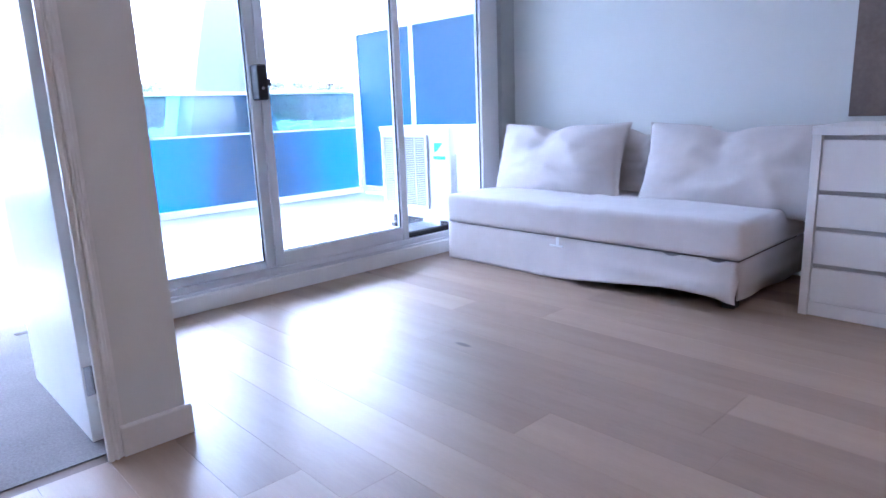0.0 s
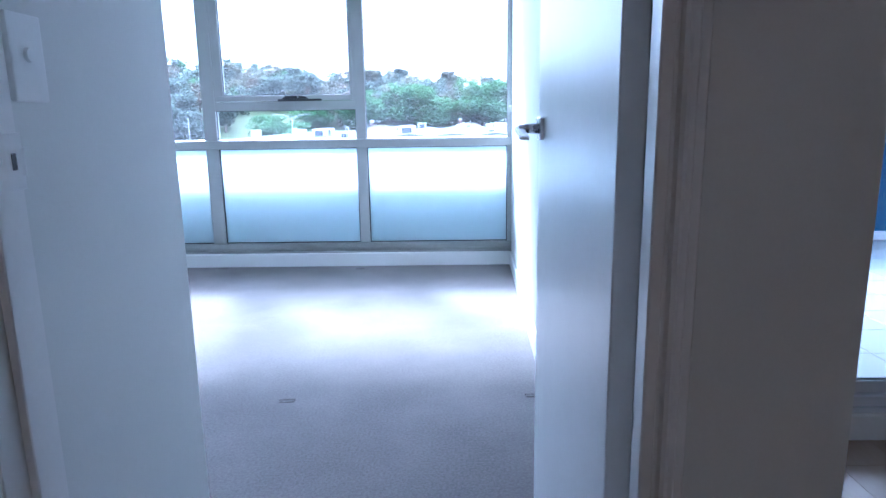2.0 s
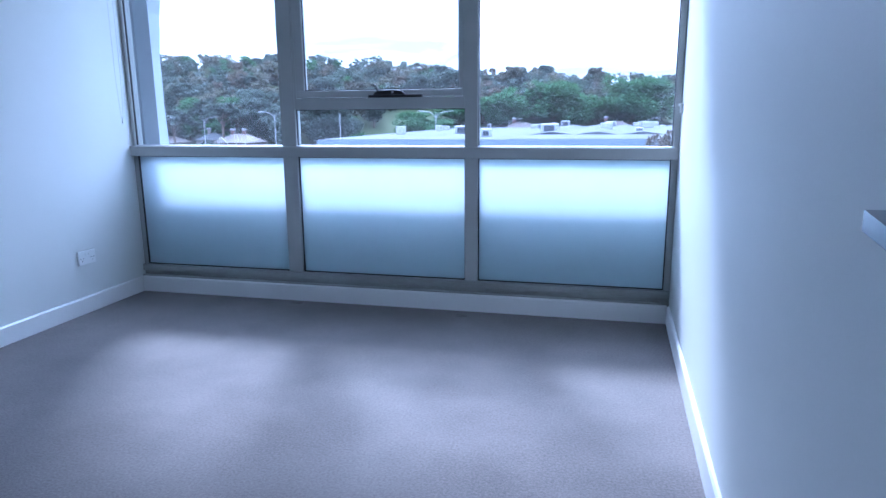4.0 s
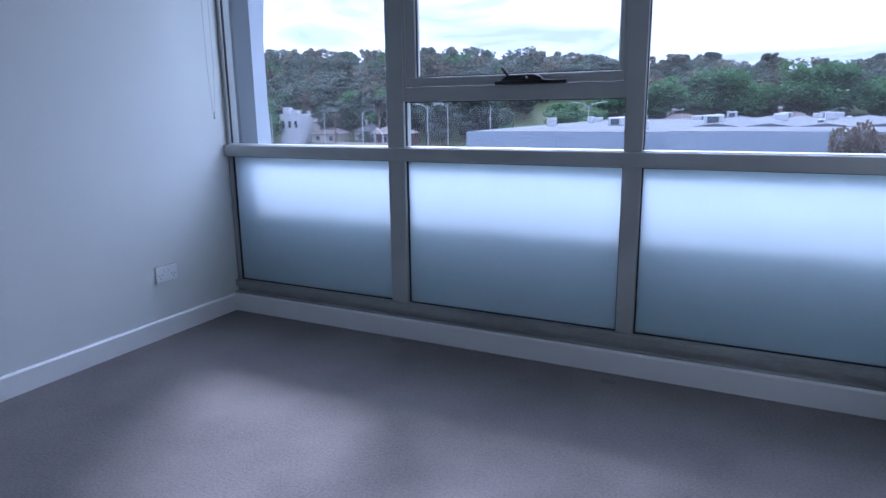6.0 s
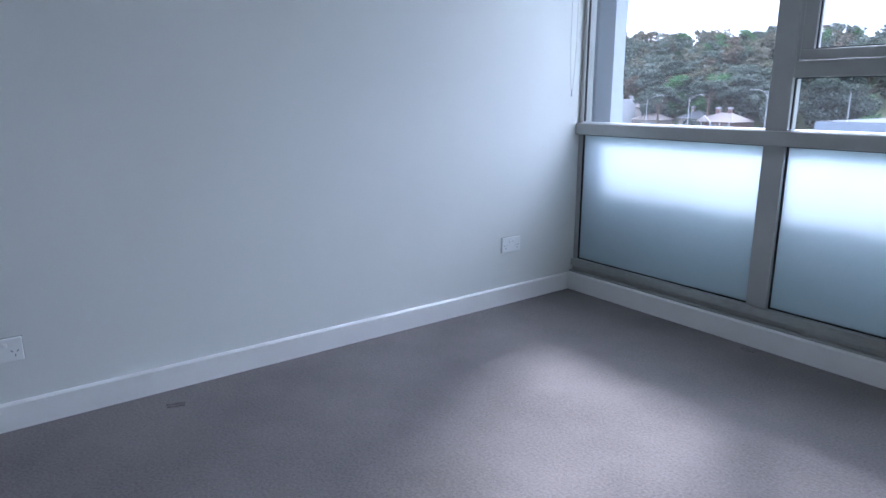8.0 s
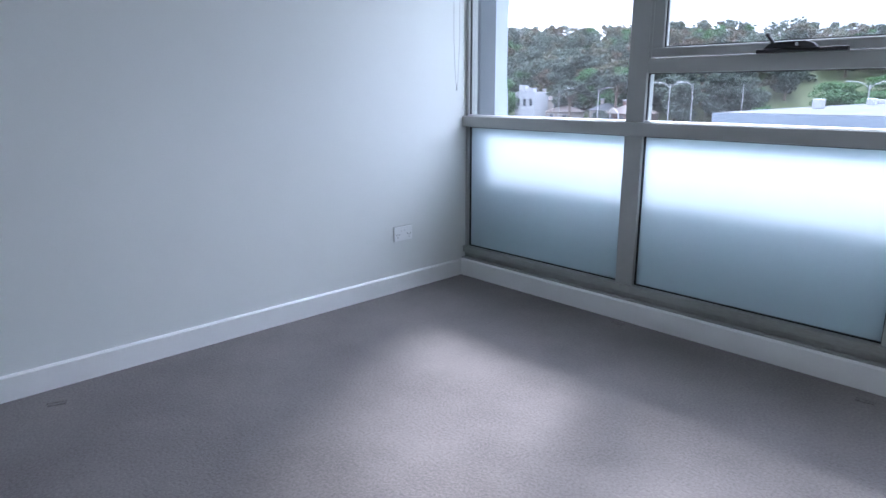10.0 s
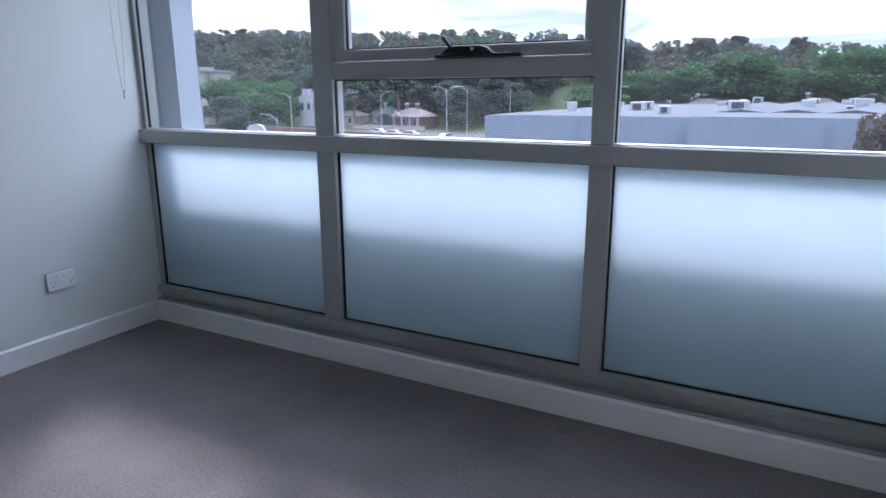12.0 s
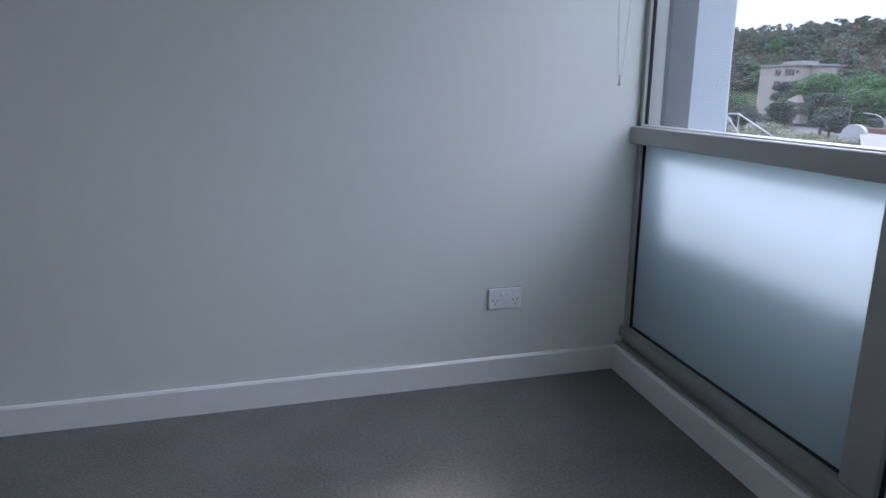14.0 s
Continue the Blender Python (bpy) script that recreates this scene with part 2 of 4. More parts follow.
TERRACOTTA = material("terracotta_tile", (0.085, 0.066, 0.06), (0.062, 0.05, 0.046), 0.6, 9, 0.85)
WINDARK = material("dark_window", (0.03, 0.035, 0.045), None, 1, 9, 0.2)
STEEL = material("galvanised_steel", (0.28, 0.29, 0.3), None, 1, 30, 0.5, 0.3)
BARK = material("bark", (0.12, 0.09, 0.07), (0.08, 0.06, 0.05), 1, 14, 0.95)


def leaves(name, base, other):
    """Dull leaves that let some of the light through."""
    m = material(name, base, other, 0.25, 3, 0.85, spec=0.06)
    ns, ln = m.node_tree.nodes, m.node_tree.links
    body = next(n for n in ns if n.type == "BSDF_PRINCIPLED")
    out = next(n for n in ns if n.type == "OUTPUT_MATERIAL")
    tr, mix = ns.new("ShaderNodeBsdfTranslucent"), ns.new("ShaderNodeMixShader")
    tr.inputs[0].default_value = (base[0] * 1.2, base[1] * 1.3, base[2], 1)
    mix.inputs[0].default_value = 0.26
    ln.new(body.outputs[0], mix.inputs[1])
    ln.new(tr.outputs[0], mix.inputs[2])
    ln.new(mix.outputs[0], out.inputs[0])
    return m


LEAF_GREEN = leaves("green_leaves", (0.050, 0.102, 0.046), (0.026, 0.056, 0.030))
# dark leaves lifted towards blue-grey, with distance haze in the colour
LEAF_HAZY = leaves("hazy_dark_leaves", (0.066, 0.080, 0.072), (0.042, 0.053, 0.050))
LEAF_OLIVE = leaves("olive_leaves", (0.088, 0.084, 0.068), (0.066, 0.066, 0.054))
LEAF_RUST = leaves("brown_leaves", (0.082, 0.064, 0.052), (0.056, 0.045, 0.038))
LEAF_GREY = leaves("grey_shrub_leaves", (0.15, 0.15, 0.12), (0.10, 0.105, 0.085))
CARPAINT = material("white_car_paint", (0.35, 0.35, 0.35), None, 1, 30, 0.3)


# ---- mesh helpers ----
def box(bm, x0, x1, y0, y1, z0, z1, bevel=0.0, seg=1):
    fresh = bmesh.ops.create_cube(bm, size=1)["verts"]
    bmesh.ops.scale(bm, vec=(x1 - x0, y1 - y0, z1 - z0), verts=fresh)
    bmesh.ops.translate(bm, vec=((x0 + x1) / 2, (y0 + y1) / 2, (z0 + z1) / 2), verts=fresh)
    if bevel:
        edges = list({e for v in fresh for e in v.link_edges})
        bmesh.ops.bevel(bm, geom=edges, offset=bevel, segments=seg, affect="EDGES", profile=0.6)
    return bm


def boxes(rows, bevel=0.0, seg=1):
    bm = bmesh.new()
    for r in rows:
        box(bm, *r, bevel=bevel, seg=seg)
    return bm


def rod(bm, a, b, r0, r1=None, n=10):
    a, b = Vector(a), Vector(b)
    m = Matrix.Translation((a + b) / 2) @ (b - a).to_track_quat("Z", "Y").to_matrix().to_4x4()
    bmesh.ops.create_cone(bm, cap_ends=True, segments=n, radius1=r0, radius2=r0 if r1 is None else r1, depth=(b - a).length, matrix=m)
    return bm


def prism(bm, outline, x0, x1, axis="x"):
    """An outline of (a, b) pairs pushed along an axis."""
    place = {"x": lambda u, a, b: (u, a, b), "y": lambda u, a, b: (a, u, b), "z": lambda u, a, b: (a, b, u)}[axis]
    ends = [[bm.verts.new(place(u, a, b)) for a, b in outline] for u in (x0, x1)]
    n = len(outline)
    bm.faces.new(ends[0])
    bm.faces.new(ends[1][::-1])
    for i in range(n):
        bm.faces.new((ends[0][i], ends[1][i], ends[1][(i + 1) % n], ends[0][(i + 1) % n]))
    bmesh.ops.recalc_face_normals(bm, faces=bm.faces)
    return bm


def part(name, bm, mat, parent=None, label="", smooth=False):
    me = bpy.data.meshes.new(name)
    bm.to_mesh(me)
    bm.free()
    me.materials.append(mat)
    if smooth:
        me.polygons.foreach_set("use_smooth", [True] * len(me.polygons))
    ob = new(name, me)
    if parent:
        ob.parent = parent
    return tagged(ob, label)


def thing(name, label, category, group="", at=(0, 0, 0)):
    ob = new(name)
    ob.empty_display_size = 0.1
    ob.location = at
    return tagged(ob, label, category, group)


def structure(name, bm, mat, label="", category=""):
    return tagged(part(name, bm, mat), label, category, kind="structure")


# ---- plan ----
RW, BACK, NICHE = 3.062, -3.067, 2.103
DOORY0, DOORY1 = -3.727, -3.617
LIVX, SLIDE, WALLX = 3.112, -2.477, 6.14
CEILZ, WINTOP = 2.6, 2.4
OPEN0, OPEN1, OPENZ = 2.152, 2.912, 2.04



def west(y):
    """The west wall's face; the two side walls are a little out of square."""
    return -0.022 * y


def east(y):
    return RW + 0.024 * y


# ---- bedroom shell ----
structure("floor", boxes([(-0.1, RW + 0.03, BACK, 0.05, -0.2, 0), (NICHE, RW, DOORY0 + 0.05, BACK, -0.2, 0)]), CARPET, "grey-brown cut pile carpet with dents", "carpet")
structure("wall_west", prism(bmesh.new(), [(-0.12, BACK), (west(BACK), BACK), (west(0.02), 0.02), (-0.12, 0.02)], -0.2, CEILZ, "z"), PAINT, "plain white painted bedroom wall", "wall")
structure("wall_east", prism(bmesh.new(), [(east(DOORY1), DOORY1), (LIVX, DOORY1), (LIVX, SLIDE - 0.03), (LIVX + 0.1, SLIDE - 0.03), (LIVX + 0.1, 0.02), (east(0.02), 0.02)], -0.2, CEILZ, "z"), PAINT, "plain white painted bedroom wall", "wall")
structure("wall_inner", boxes([(-0.12, NICHE, DOORY1, BACK, -0.2, CEILZ)]), PAINT, "white wall beside the bedroom entry", "wall")
structure("wall_door", boxes([(0.7, OPEN0 - 0.02, DOORY0, DOORY1, -0.2, CEILZ), (OPEN1 + 0.02, LIVX, DOORY0, DOORY1, -0.2, CEILZ), (OPEN0 - 0.02, OPEN1 + 0.02, DOORY0, DOORY1, OPENZ + 0.02, CEILZ)]), PAINT, "white wall with the bedroom doorway", "wall")
structure("wall_above_window", boxes([(-0.12, RW + 0.15, 0.02, 0.2, WINTOP, CEILZ)]), PAINT, "white wall over the window", "wall")
structure("ceiling", boxes([(-0.12, LIVX + 0.1, DOORY1, 0.2, CEILZ, CEILZ + 0.2), (0.6, LIVX + 0.1, -7.4, DOORY1, CEILZ, CEILZ + 0.2), (LIVX + 0.1, WALLX + 0.15, -7.4, SLIDE + 0.1, CEILZ, CEILZ + 0.2)]), CEIL, "plain white ceiling", "ceiling")


def skirting(name, a, b, side, h=0.093, t=0.015):
    """A board from a to b; side is the way into the room."""
    a, b, s = Vector(a).to_3d(), Vector(b).to_3d(), Vector(side).to_3d() * t
    bm = bmesh.new()
    low = [a, b, b + s, a + s]
    inner = s * 0.6
    prof = [(Vector((0, 0, 0)), 0), (s, 0), (s, h - 0.006), (inner, h), (Vector((0, 0, 0)), h)]
    ends = [[bm.verts.new(p + o + Vector((0, 0, z))) for o, z in prof] for p in (a, b)]
    n = len(prof)
    bm.faces.new(ends[0])
    bm.faces.new(ends[1][::-1])
    for i in range(n):
        bm.faces.new((ends[0][i], ends[1][i], ends[1][(i + 1) % n], ends[0][(i + 1) % n]))
    bmesh.ops.recalc_face_normals(bm, faces=bm.faces)
    return structure(name, bm, GLOSS, "white painted skirting board", "skirting board")


skirting("baseboard_west", (west(BACK), BACK), (west(-0.03), -0.03), (1, 0), h=0.089)
skirting("baseboard_east", (east(DOORY1), DOORY1), (east(-0.044), -0.044), (-1, 0), t=0.013)
skirting("baseboard_window", (0.015, -0.029), (RW - 0.013, -0.029), (0, -1))
skirting("baseboard_inner", (NICHE, DOORY1), (NICHE, BACK), (1, 0))
skirting("baseboard_inner_end", (0.015, BACK), (NICHE + 0.015, BACK), (0, 1))
skirting("baseboard_corner", (OPEN1 + 0.0095, DOORY0), (LIVX + 0.015, DOORY0), (0, -1))
skirting("baseboard_corner_return", (LIVX, DOORY0), (LIVX, SLIDE - 0.05), (1, 0))
skirting("baseboard_living_east", (WALLX, -4.66), (WALLX, SLIDE - 0.05), (-1, 0))

# ---- bedroom window ----
M1, M2 = (0.974, 1.060), (2.010, 2.078)
window = tagged(new("window_1"), "grey aluminium window wall with clear panes over frosted panes", "window", kind="structure")
part("mullion", boxes([(M1[0], M1[1], -0.004, 0.06, 0.16, 0.817), (M1[0], M1[1], -0.004, 0.06, 0.874, WINTOP)], 0.002), ALU, window)
part("mullion", boxes([(M2[0], M2[1], -0.004, 0.06, 0.16, 0.817), (M2[0], M2[1], -0.004, 0.06, 0.874, WINTOP)], 0.002), ALU, window)
part("jamb", boxes([(0.001, 0.022, -0.0, 0.07, 0.16, WINTOP)], 0.002), ALU, window)
part("jamb", boxes([(3.032, RW - 0.001, -0.004, 0.07, 0.16, WINTOP)], 0.002), ALU, window)
part("transom", boxes([(0.0, RW - 0.001, -0.026, 0.07, 0.817, 0.874)], 0.003), ALU, window)
part("window_sill", boxes([(0.001, RW - 0.001, -0.002, 0.075, 0.02, 0.125), (0.001, RW - 0.001, -0.018, 0.06, 0.125, 0.16), (0.001, RW - 0.001, -0.027, -0.004, 0.02, 0.10)], 0.002), ALU_GRIMY, window, "dusty grey aluminium sill")
part("head", boxes([(0.001, RW - 0.001, -0.02, 0.07, WINTOP, WINTOP + 0.05)], 0.002), ALU, window)
part("mid_rail", boxes([(M1[1], M2[0], -0.003, 0.06, 1.072, 1.130)], 0.002), ALU, window)


def gasket(x0, x1, z0, z1, y=0.02, w=0.005):
    return boxes([(x0, x1, y - 0.004, y + 0.006, z0, z0 + w), (x0, x1, y - 0.004, y + 0.006, z1 - w, z1),
                  (x0, x0 + w, y - 0.004, y + 0.006, z0 + w, z1 - w), (x1 - w, x1, y - 0.004, y + 0.006, z0 + w, z1 - w)])


for x0, x1 in ((0.022, M1[0]), (M1[1], M2[0]), (M2[1], 3.032)):
    pane = part("frosted_pane", boxes([(x0, x1, 0.022, 0.028, 0.16, 0.817)]), FROST, window, "frosted pane")
    part("gasket", gasket(x0, x1, 0.16, 0.817, 0.017), GASKET, window)
for x0, x1, z0, z1 in ((0.022, M1[0], 0.874, WINTOP), (M1[1], M2[0], 0.874, 1.072), (M2[1], 3.032, 0.874, WINTOP)):
    pane = part("clear_pane", boxes([(x0, x1, 0.022, 0.028, z0, z1)]), CLEAR, window, "clear pane")
    part("gasket", gasket(x0, x1, z0, z1, 0.017, 0.004), GASKET, window)
    # added strip whose pale colour gives the transom its bright glint
    part("glazing_bead", prism(bmesh.new(), [(-0.002, z0), (0.0, z0 + 0.004), (0.014, z0 + 0.007), (0.016, z0 + 0.007), (0.016, z0)], x0, x1), GLINT, window, "pale strip that stands in for the sky glint")
sash = part("sash", boxes([(M1[1] + 0.012, M2[0] - 0.012, -0.001, 0.045, 1.134, 1.172), (M1[1] + 0.012, M2[0] - 0.012, -0.001, 0.045, WINTOP - 0.05, WINTOP - 0.004),
                           (M1[1] + 0.012, M1[1] + 0.062, -0.001, 0.045, 1.172, WINTOP - 0.05), (M2[0] - 0.032, M2[0] - 0.012, -0.001, 0.045, 1.172, WINTOP - 0.05)], 0.003), ALU, window, "hinged awning sash")
part("sash_stop", boxes([(M1[1], M1[1] + 0.012, 0.0, 0.06, 1.13, WINTOP), (M2[0] - 0.012, M2[0], 0.0, 0.06, 1.13, WINTOP)]), ALU, window)
part("clear_pane", boxes([(M1[1] + 0.062, M2[0] - 0.032, 0.018, 0.024, 1.172, WINTOP - 0.05)]), CLEAR, window)
part("gasket", gasket(M1[1] + 0.062, M2[0] - 0.032, 1.172, WINTOP - 0.05, 0.014, 0.004), GASKET, window)

# winder on the sash
winder = thing("window_winder", "black plastic chain winder on the window rail", "window winder", at=(1.64, -0.012, 1.131))
part("base", boxes([(-0.145, 0.148, -0.012, 0.012, 0.0, 0.014)], 0.003, 2), BLACK, winder)
bm = bmesh.new()
prism(bm, [(-0.115, 0.014), (-0.095, 0.03), (-0.07, 0.036), (0.02, 0.036), (0.045, 0.028), (0.06, 0.014)], -0.024, 0.008, "y")
part("housing", bm, BLACK, winder)
bm = rod(bmesh.new(), (-0.085, -0.012, 0.03), (-0.1, -0.03, 0.058), 0.007, 0.005)
bmesh.ops.create_icosphere(bm, subdivisions=2, radius=0.0085, matrix=Matrix.Translation((-0.101, -0.031, 0.06)))
part("crank", bm, BLACK, winder, smooth=True)
part("lock_button", rod(bmesh.new(), (-0.005, -0.023, 0.026), (-0.005, -0.027, 0.026), 0.006), CHROME, winder)

# outside the window: unseen ledge, added to shade the frosted panes, and blade wall
structure("window_ledge", boxes([(-0.5, 3.3, 0.19, 0.32, -0.3, 0.715), (-0.5, 3.3, 0.07, 0.15, -0.3, 0.03)]), RENDER_TINTED, "unseen green-tinted ledge that shades the lower frosted panes", "ledge")


def blade(name, rows, label):
    """A tapering pillar: rows of height and outline."""
    bm = bmesh.new()
    rings = [[bm.verts.new((x, y, z)) for x, y in ring] for z, ring in rows]
    n = len(rings[0])
    for a, b in zip(rings, rings[1:]):
        for i in range(n):
            bm.faces.new((a[i], a[(i + 1) % n], b[(i + 1) % n], b[i]))
    bm.faces.new(rings[0][::-1])
    bm.faces.new(rings[-1])
    bmesh.ops.recalc_face_normals(bm, faces=bm.faces)
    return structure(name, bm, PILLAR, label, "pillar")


def blade_ring(dx):
    return [(-0.6, 0.08), (0.03, 0.08), (0.094, 0.128), (0.004 + dx, 0.33), (-0.03 + dx, 0.36), (-0.6, 0.42)]


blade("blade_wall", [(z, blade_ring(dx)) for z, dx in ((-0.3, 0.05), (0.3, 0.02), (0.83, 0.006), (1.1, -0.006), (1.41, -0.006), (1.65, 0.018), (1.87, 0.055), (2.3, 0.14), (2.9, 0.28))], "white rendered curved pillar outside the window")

# ---- bedroom doorway ----
frame_in = tagged(new("door_1"), "white painted door frame with moulded architraves", "door frame", kind="structure")
part("jamb", boxes([(OPEN0 - 0.02, OPEN0, DOORY0, DOORY1, 0, OPENZ + 0.02)], 0.001), GLOSS, frame_in)
part("jamb", boxes([(OPEN1, OPEN1 + 0.02, DOORY0, DOORY1, 0, OPENZ + 0.02)], 0.001), GLOSS, frame_in)
part("head", boxes([(OPEN0, OPEN1, DOORY0, DOORY1, OPENZ, OPENZ + 0.02)], 0.001), GLOSS, frame_in)
part("stop", boxes([(OPEN1 - 0.020, OPEN1, DOORY0 + 0.002, DOORY0 + 0.067, 0, OPENZ)], 0.0015), GLOSS, frame_in)
part("stop", boxes([(OPEN0, OPEN0 + 0.012, DOORY0 + 0.04, DOORY0 + 0.07, 0, OPENZ)], 0.0015), GLOSS, frame_in)
ARCH = [(0.0, 0.0), (0.0, -0.013), (0.002, -0.015), (0.013, -0.016), (0.016, -0.010), (0.0195, -0.010), (0.022, -0.017), (0.027, -0.017), (0.034, -0.008), (0.040, -0.0065), (0.043, -0.003), (0.043, 0.0)]
for x, s in ((OPEN1 - 0.034, 1), (OPEN0 - 0.003, -1)):
    part("architrave", prism(bmesh.new(), [(x + s * a, DOORY0 + b) for a, b in ARCH], 0, OPENZ + 0.05, "z"), GLOSS, frame_in)
part("architrave", boxes([(OPEN0 - 0.05, OPEN1 + 0.05, DOORY0 - 0.016, DOORY0, OPENZ + 0.05, OPENZ + 0.1)], 0.003), GLOSS, frame_in)
part("architrave", boxes([(OPEN1 + 0.006, OPEN1 + 0.05, DOORY1, DOORY1 + 0.012, 0, OPENZ + 0.05)], 0.004), GLOSS, frame_in)

for z in (0.16, 1.8):
    part("hinge_plate", boxes([(OPEN1 - 0.002, OPEN1, DOORY1 - 0.032, DOORY1 - 0.001, z, z + 0.09)], 0.0008), CHROME, frame_in)

door = thing("door", "open white flush door with a chrome lever handle", "door", at=(2.869, DOORY1 - 0.006, 0.012))
door.rotation_euler = (0, 0, radians(0.4))
part("leaf", boxes([(0.006, 0.041, 0.022, 0.72, 0, 2.02)], 0.002), GLOSS, door)


def lever(side, x):
    xs = sorted((x, x + side * 0.010))
    h = part("handle", boxes([(xs[0], xs[1], 0.632, 0.682, 0.942, 0.990)], 0.002), CHROME, door, "satin chrome lever handle")
    part("neck", rod(bmesh.new(), (x + side * 0.010, 0.657, 0.966), (x + side * 0.052, 0.657, 0.966), 0.011, 0.009, 16), CHROME, h, smooth=True)
    bm = bmesh.new()
    u = x + side * 0.052
    prism(bm, [(0.668, 0.972), (0.668, 0.962), (0.55, 0.945), (0.545, 0.947), (0.545, 0.953)], u - 0.009, u + 0.009, "x")
    part("lever", bm, CHROME, h)


lever(-1, 0.006)
lever(1, 0.041)
for z in (0.148, 1.788):
    bm = rod(bmesh.new(), (0.041, 0.014, z), (0.041, 0.014, z + 0.09), 0.0065)
    box(bm, 0.012, 0.041, 0.0195, 0.0218, z, z + 0.09)
    for k in (0.03, 0.06):
        rod(bm, (0.041, 0.014, z + k - 0.0008), (0.041, 0.014, z + k + 0.0008), 0.0072)
    part("hinge", bm, CHROME, door)

# ---- living room shell ----
LAMPGLOW = bpy.data.materials.new("warm_fill_glow")
LAMPGLOW.use_nodes = True
glow = LAMPGLOW.node_tree.nodes["Principled BSDF"]
glow.inputs["Emission Color"].default_value, glow.inputs["Emission Strength"].default_value = (1.0, 0.75, 0.54, 1), 3.0


def downlight(x, y):
    d = thing("ceiling_downlight", "unseen round white recessed ceiling light, added for warm fill light", "ceiling light", "ceiling lights over the living room", at=(x, y, CEILZ))
    bm = bmesh.new()
    outer = [(0.098 * math.cos(math.tau * k / 32), 0.098 * math.sin(math.tau * k / 32)) for k in range(32)]
    rings = [[bm.verts.new((a * f, b * f, z)) for a, b in outer] for f, z in ((1.0, 0.0), (1.0, -0.006), (0.86, -0.010), (0.83, -0.004))]
    for p, q in zip(rings, rings[1:]):
        for k in range(32):
            bm.faces.new((p[k], p[(k + 1) % 32], q[(k + 1) % 32], q[k]))
    part("trim_ring", bm, PLASTIC, d, smooth=True)
    part("diffuser", rod(bmesh.new(), (0, 0, -0.006), (0, 0, -0.002), 0.082, n=32), LAMPGLOW, d, "glowing warm diffuser")


# unseen fittings behind the camera, added to warm and brighten the door wall
downlight(2.4, -6.05)
downlight(4.4, -6.05)
structure("subfloor", boxes([(0.7, WALLX + 0.1, -7.4, DOORY0, -0.2, -0.016), (OPEN0, OPEN1, DOORY0, DOORY0 + 0.05, -0.2, -0.004), (LIVX, WALLX + 0.1, DOORY0, SLIDE + 0.02, -0.2, -0.016)]), SUBFLOOR, "dark floor base under the planks", "floor")
structure("wall_living_east", boxes([(WALLX, WALLX + 0.12, -7.4, SLIDE + 0.08, -0.2, CEILZ)]), PAINT, "plain pale living room wall", "wall")
# unseen walls that close the room and throw warm light back
structure("wall_living_south", boxes([(0.6, WALLX + 0.12, -6.75, -6.65, -0.2, CEILZ)]), BOUNCEWALL, "plain unseen wall behind, set close for warm bounce light", "wall")
structure("wall_living_west", boxes([(0.6, 0.7, -7.4, DOORY1, -0.2, CEILZ)]), BOUNCEWALL, "plain wall", "wall")
structure("wall_above_slider", boxes([(LIVX + 0.1, WALLX, SLIDE, SLIDE + 0.1, WINTOP, CEILZ)]), PAINT, "white wall over the sliding door", "wall")
structure("splashback", boxes([(WALLX - 0.012, WALLX, -6.6, -4.66, 0.84, 1.6)], 0.002), STONE, "mottled brown stone wall panel", "wall panel")

# ---- sliding balcony door ----
S = SLIDE
slider = tagged(new("window_2"), "grey aluminium sliding door and fixed side pane to the balcony", "sliding door", kind="structure")
part("sill", boxes([(LIVX, 5.995, S - 0.04, S + 0.08, 0.0, 0.10), (LIVX, 5.995, S - 0.03, S + 0.08, 0.10, 0.135)], 0.003), ALU_PALE, slider)
part("bottom_rail", boxes([(LIVX, 4.07, S - 0.005, S + 0.03, 0.135, 0.175)], 0.002), ALU_PALE, slider)
part("bottom_rail", boxes([(4.175, 5.03, S - 0.02, S + 0.02, 0.135, 0.213)], 0.002), ALU_PALE, slider)
part("bottom_rail", boxes([(5.08, 5.81, S + 0.0, S + 0.035, 0.135, 0.165)], 0.002), GASKET, slider)
part("stile", boxes([(4.07, 4.125, S - 0.012, S + 0.035, 0.135, WINTOP), (4.125, 4.175, S - 0.022, S + 0.03, 0.135, WINTOP)], 0.003), ALU_PALE, slider)
part("stile", boxes([(5.03, 5.08, S - 0.022, S + 0.03, 0.135, WINTOP)], 0.003), ALU_PALE, slider)
part("jamb", boxes([(5.81, 5.985, S - 0.01, S + 0.05, 0.135, WINTOP)], 0.003), RENDER, slider)
part("jamb", boxes([(5.995, WALLX, S - 0.035, S + 0.06, 0.0, WINTOP)], 0.003), ALU, slider)
part("jamb", boxes([(LIVX + 0.001, LIVX + 0.05, S - 0.03, S + 0.05, 0.135, WINTOP)], 0.003), ALU_PALE, slider)
part("head", boxes([(LIVX, WALLX, S - 0.03, S + 0.08, WINTOP - 0.05, WINTOP)], 0.003), ALU_PALE, slider)
for x0, x1, y, z0 in ((LIVX + 0.05, 4.07, S + 0.012, 0.175), (4.175, 5.03, S, 0.213), (5.08, 5.81, S + 0.018, 0.165)):
    part("pane", boxes([(x0, x1, y, y + 0.006, z0, WINTOP - 0.05)]), CLEAR, slider)
    part("gasket", gasket(x0, x1, z0, WINTOP - 0.05, y - 0.003, 0.005), GASKET, slider)
skirting("baseboard_slider", (LIVX + 0.015, S - 0.041), (5.99, S - 0.041), (0, -1), h=0.085)

latch = thing("door_lock", "black sliding door lock with a thumb latch", "door lock", at=(4.104, S - 0.022, 1.118))
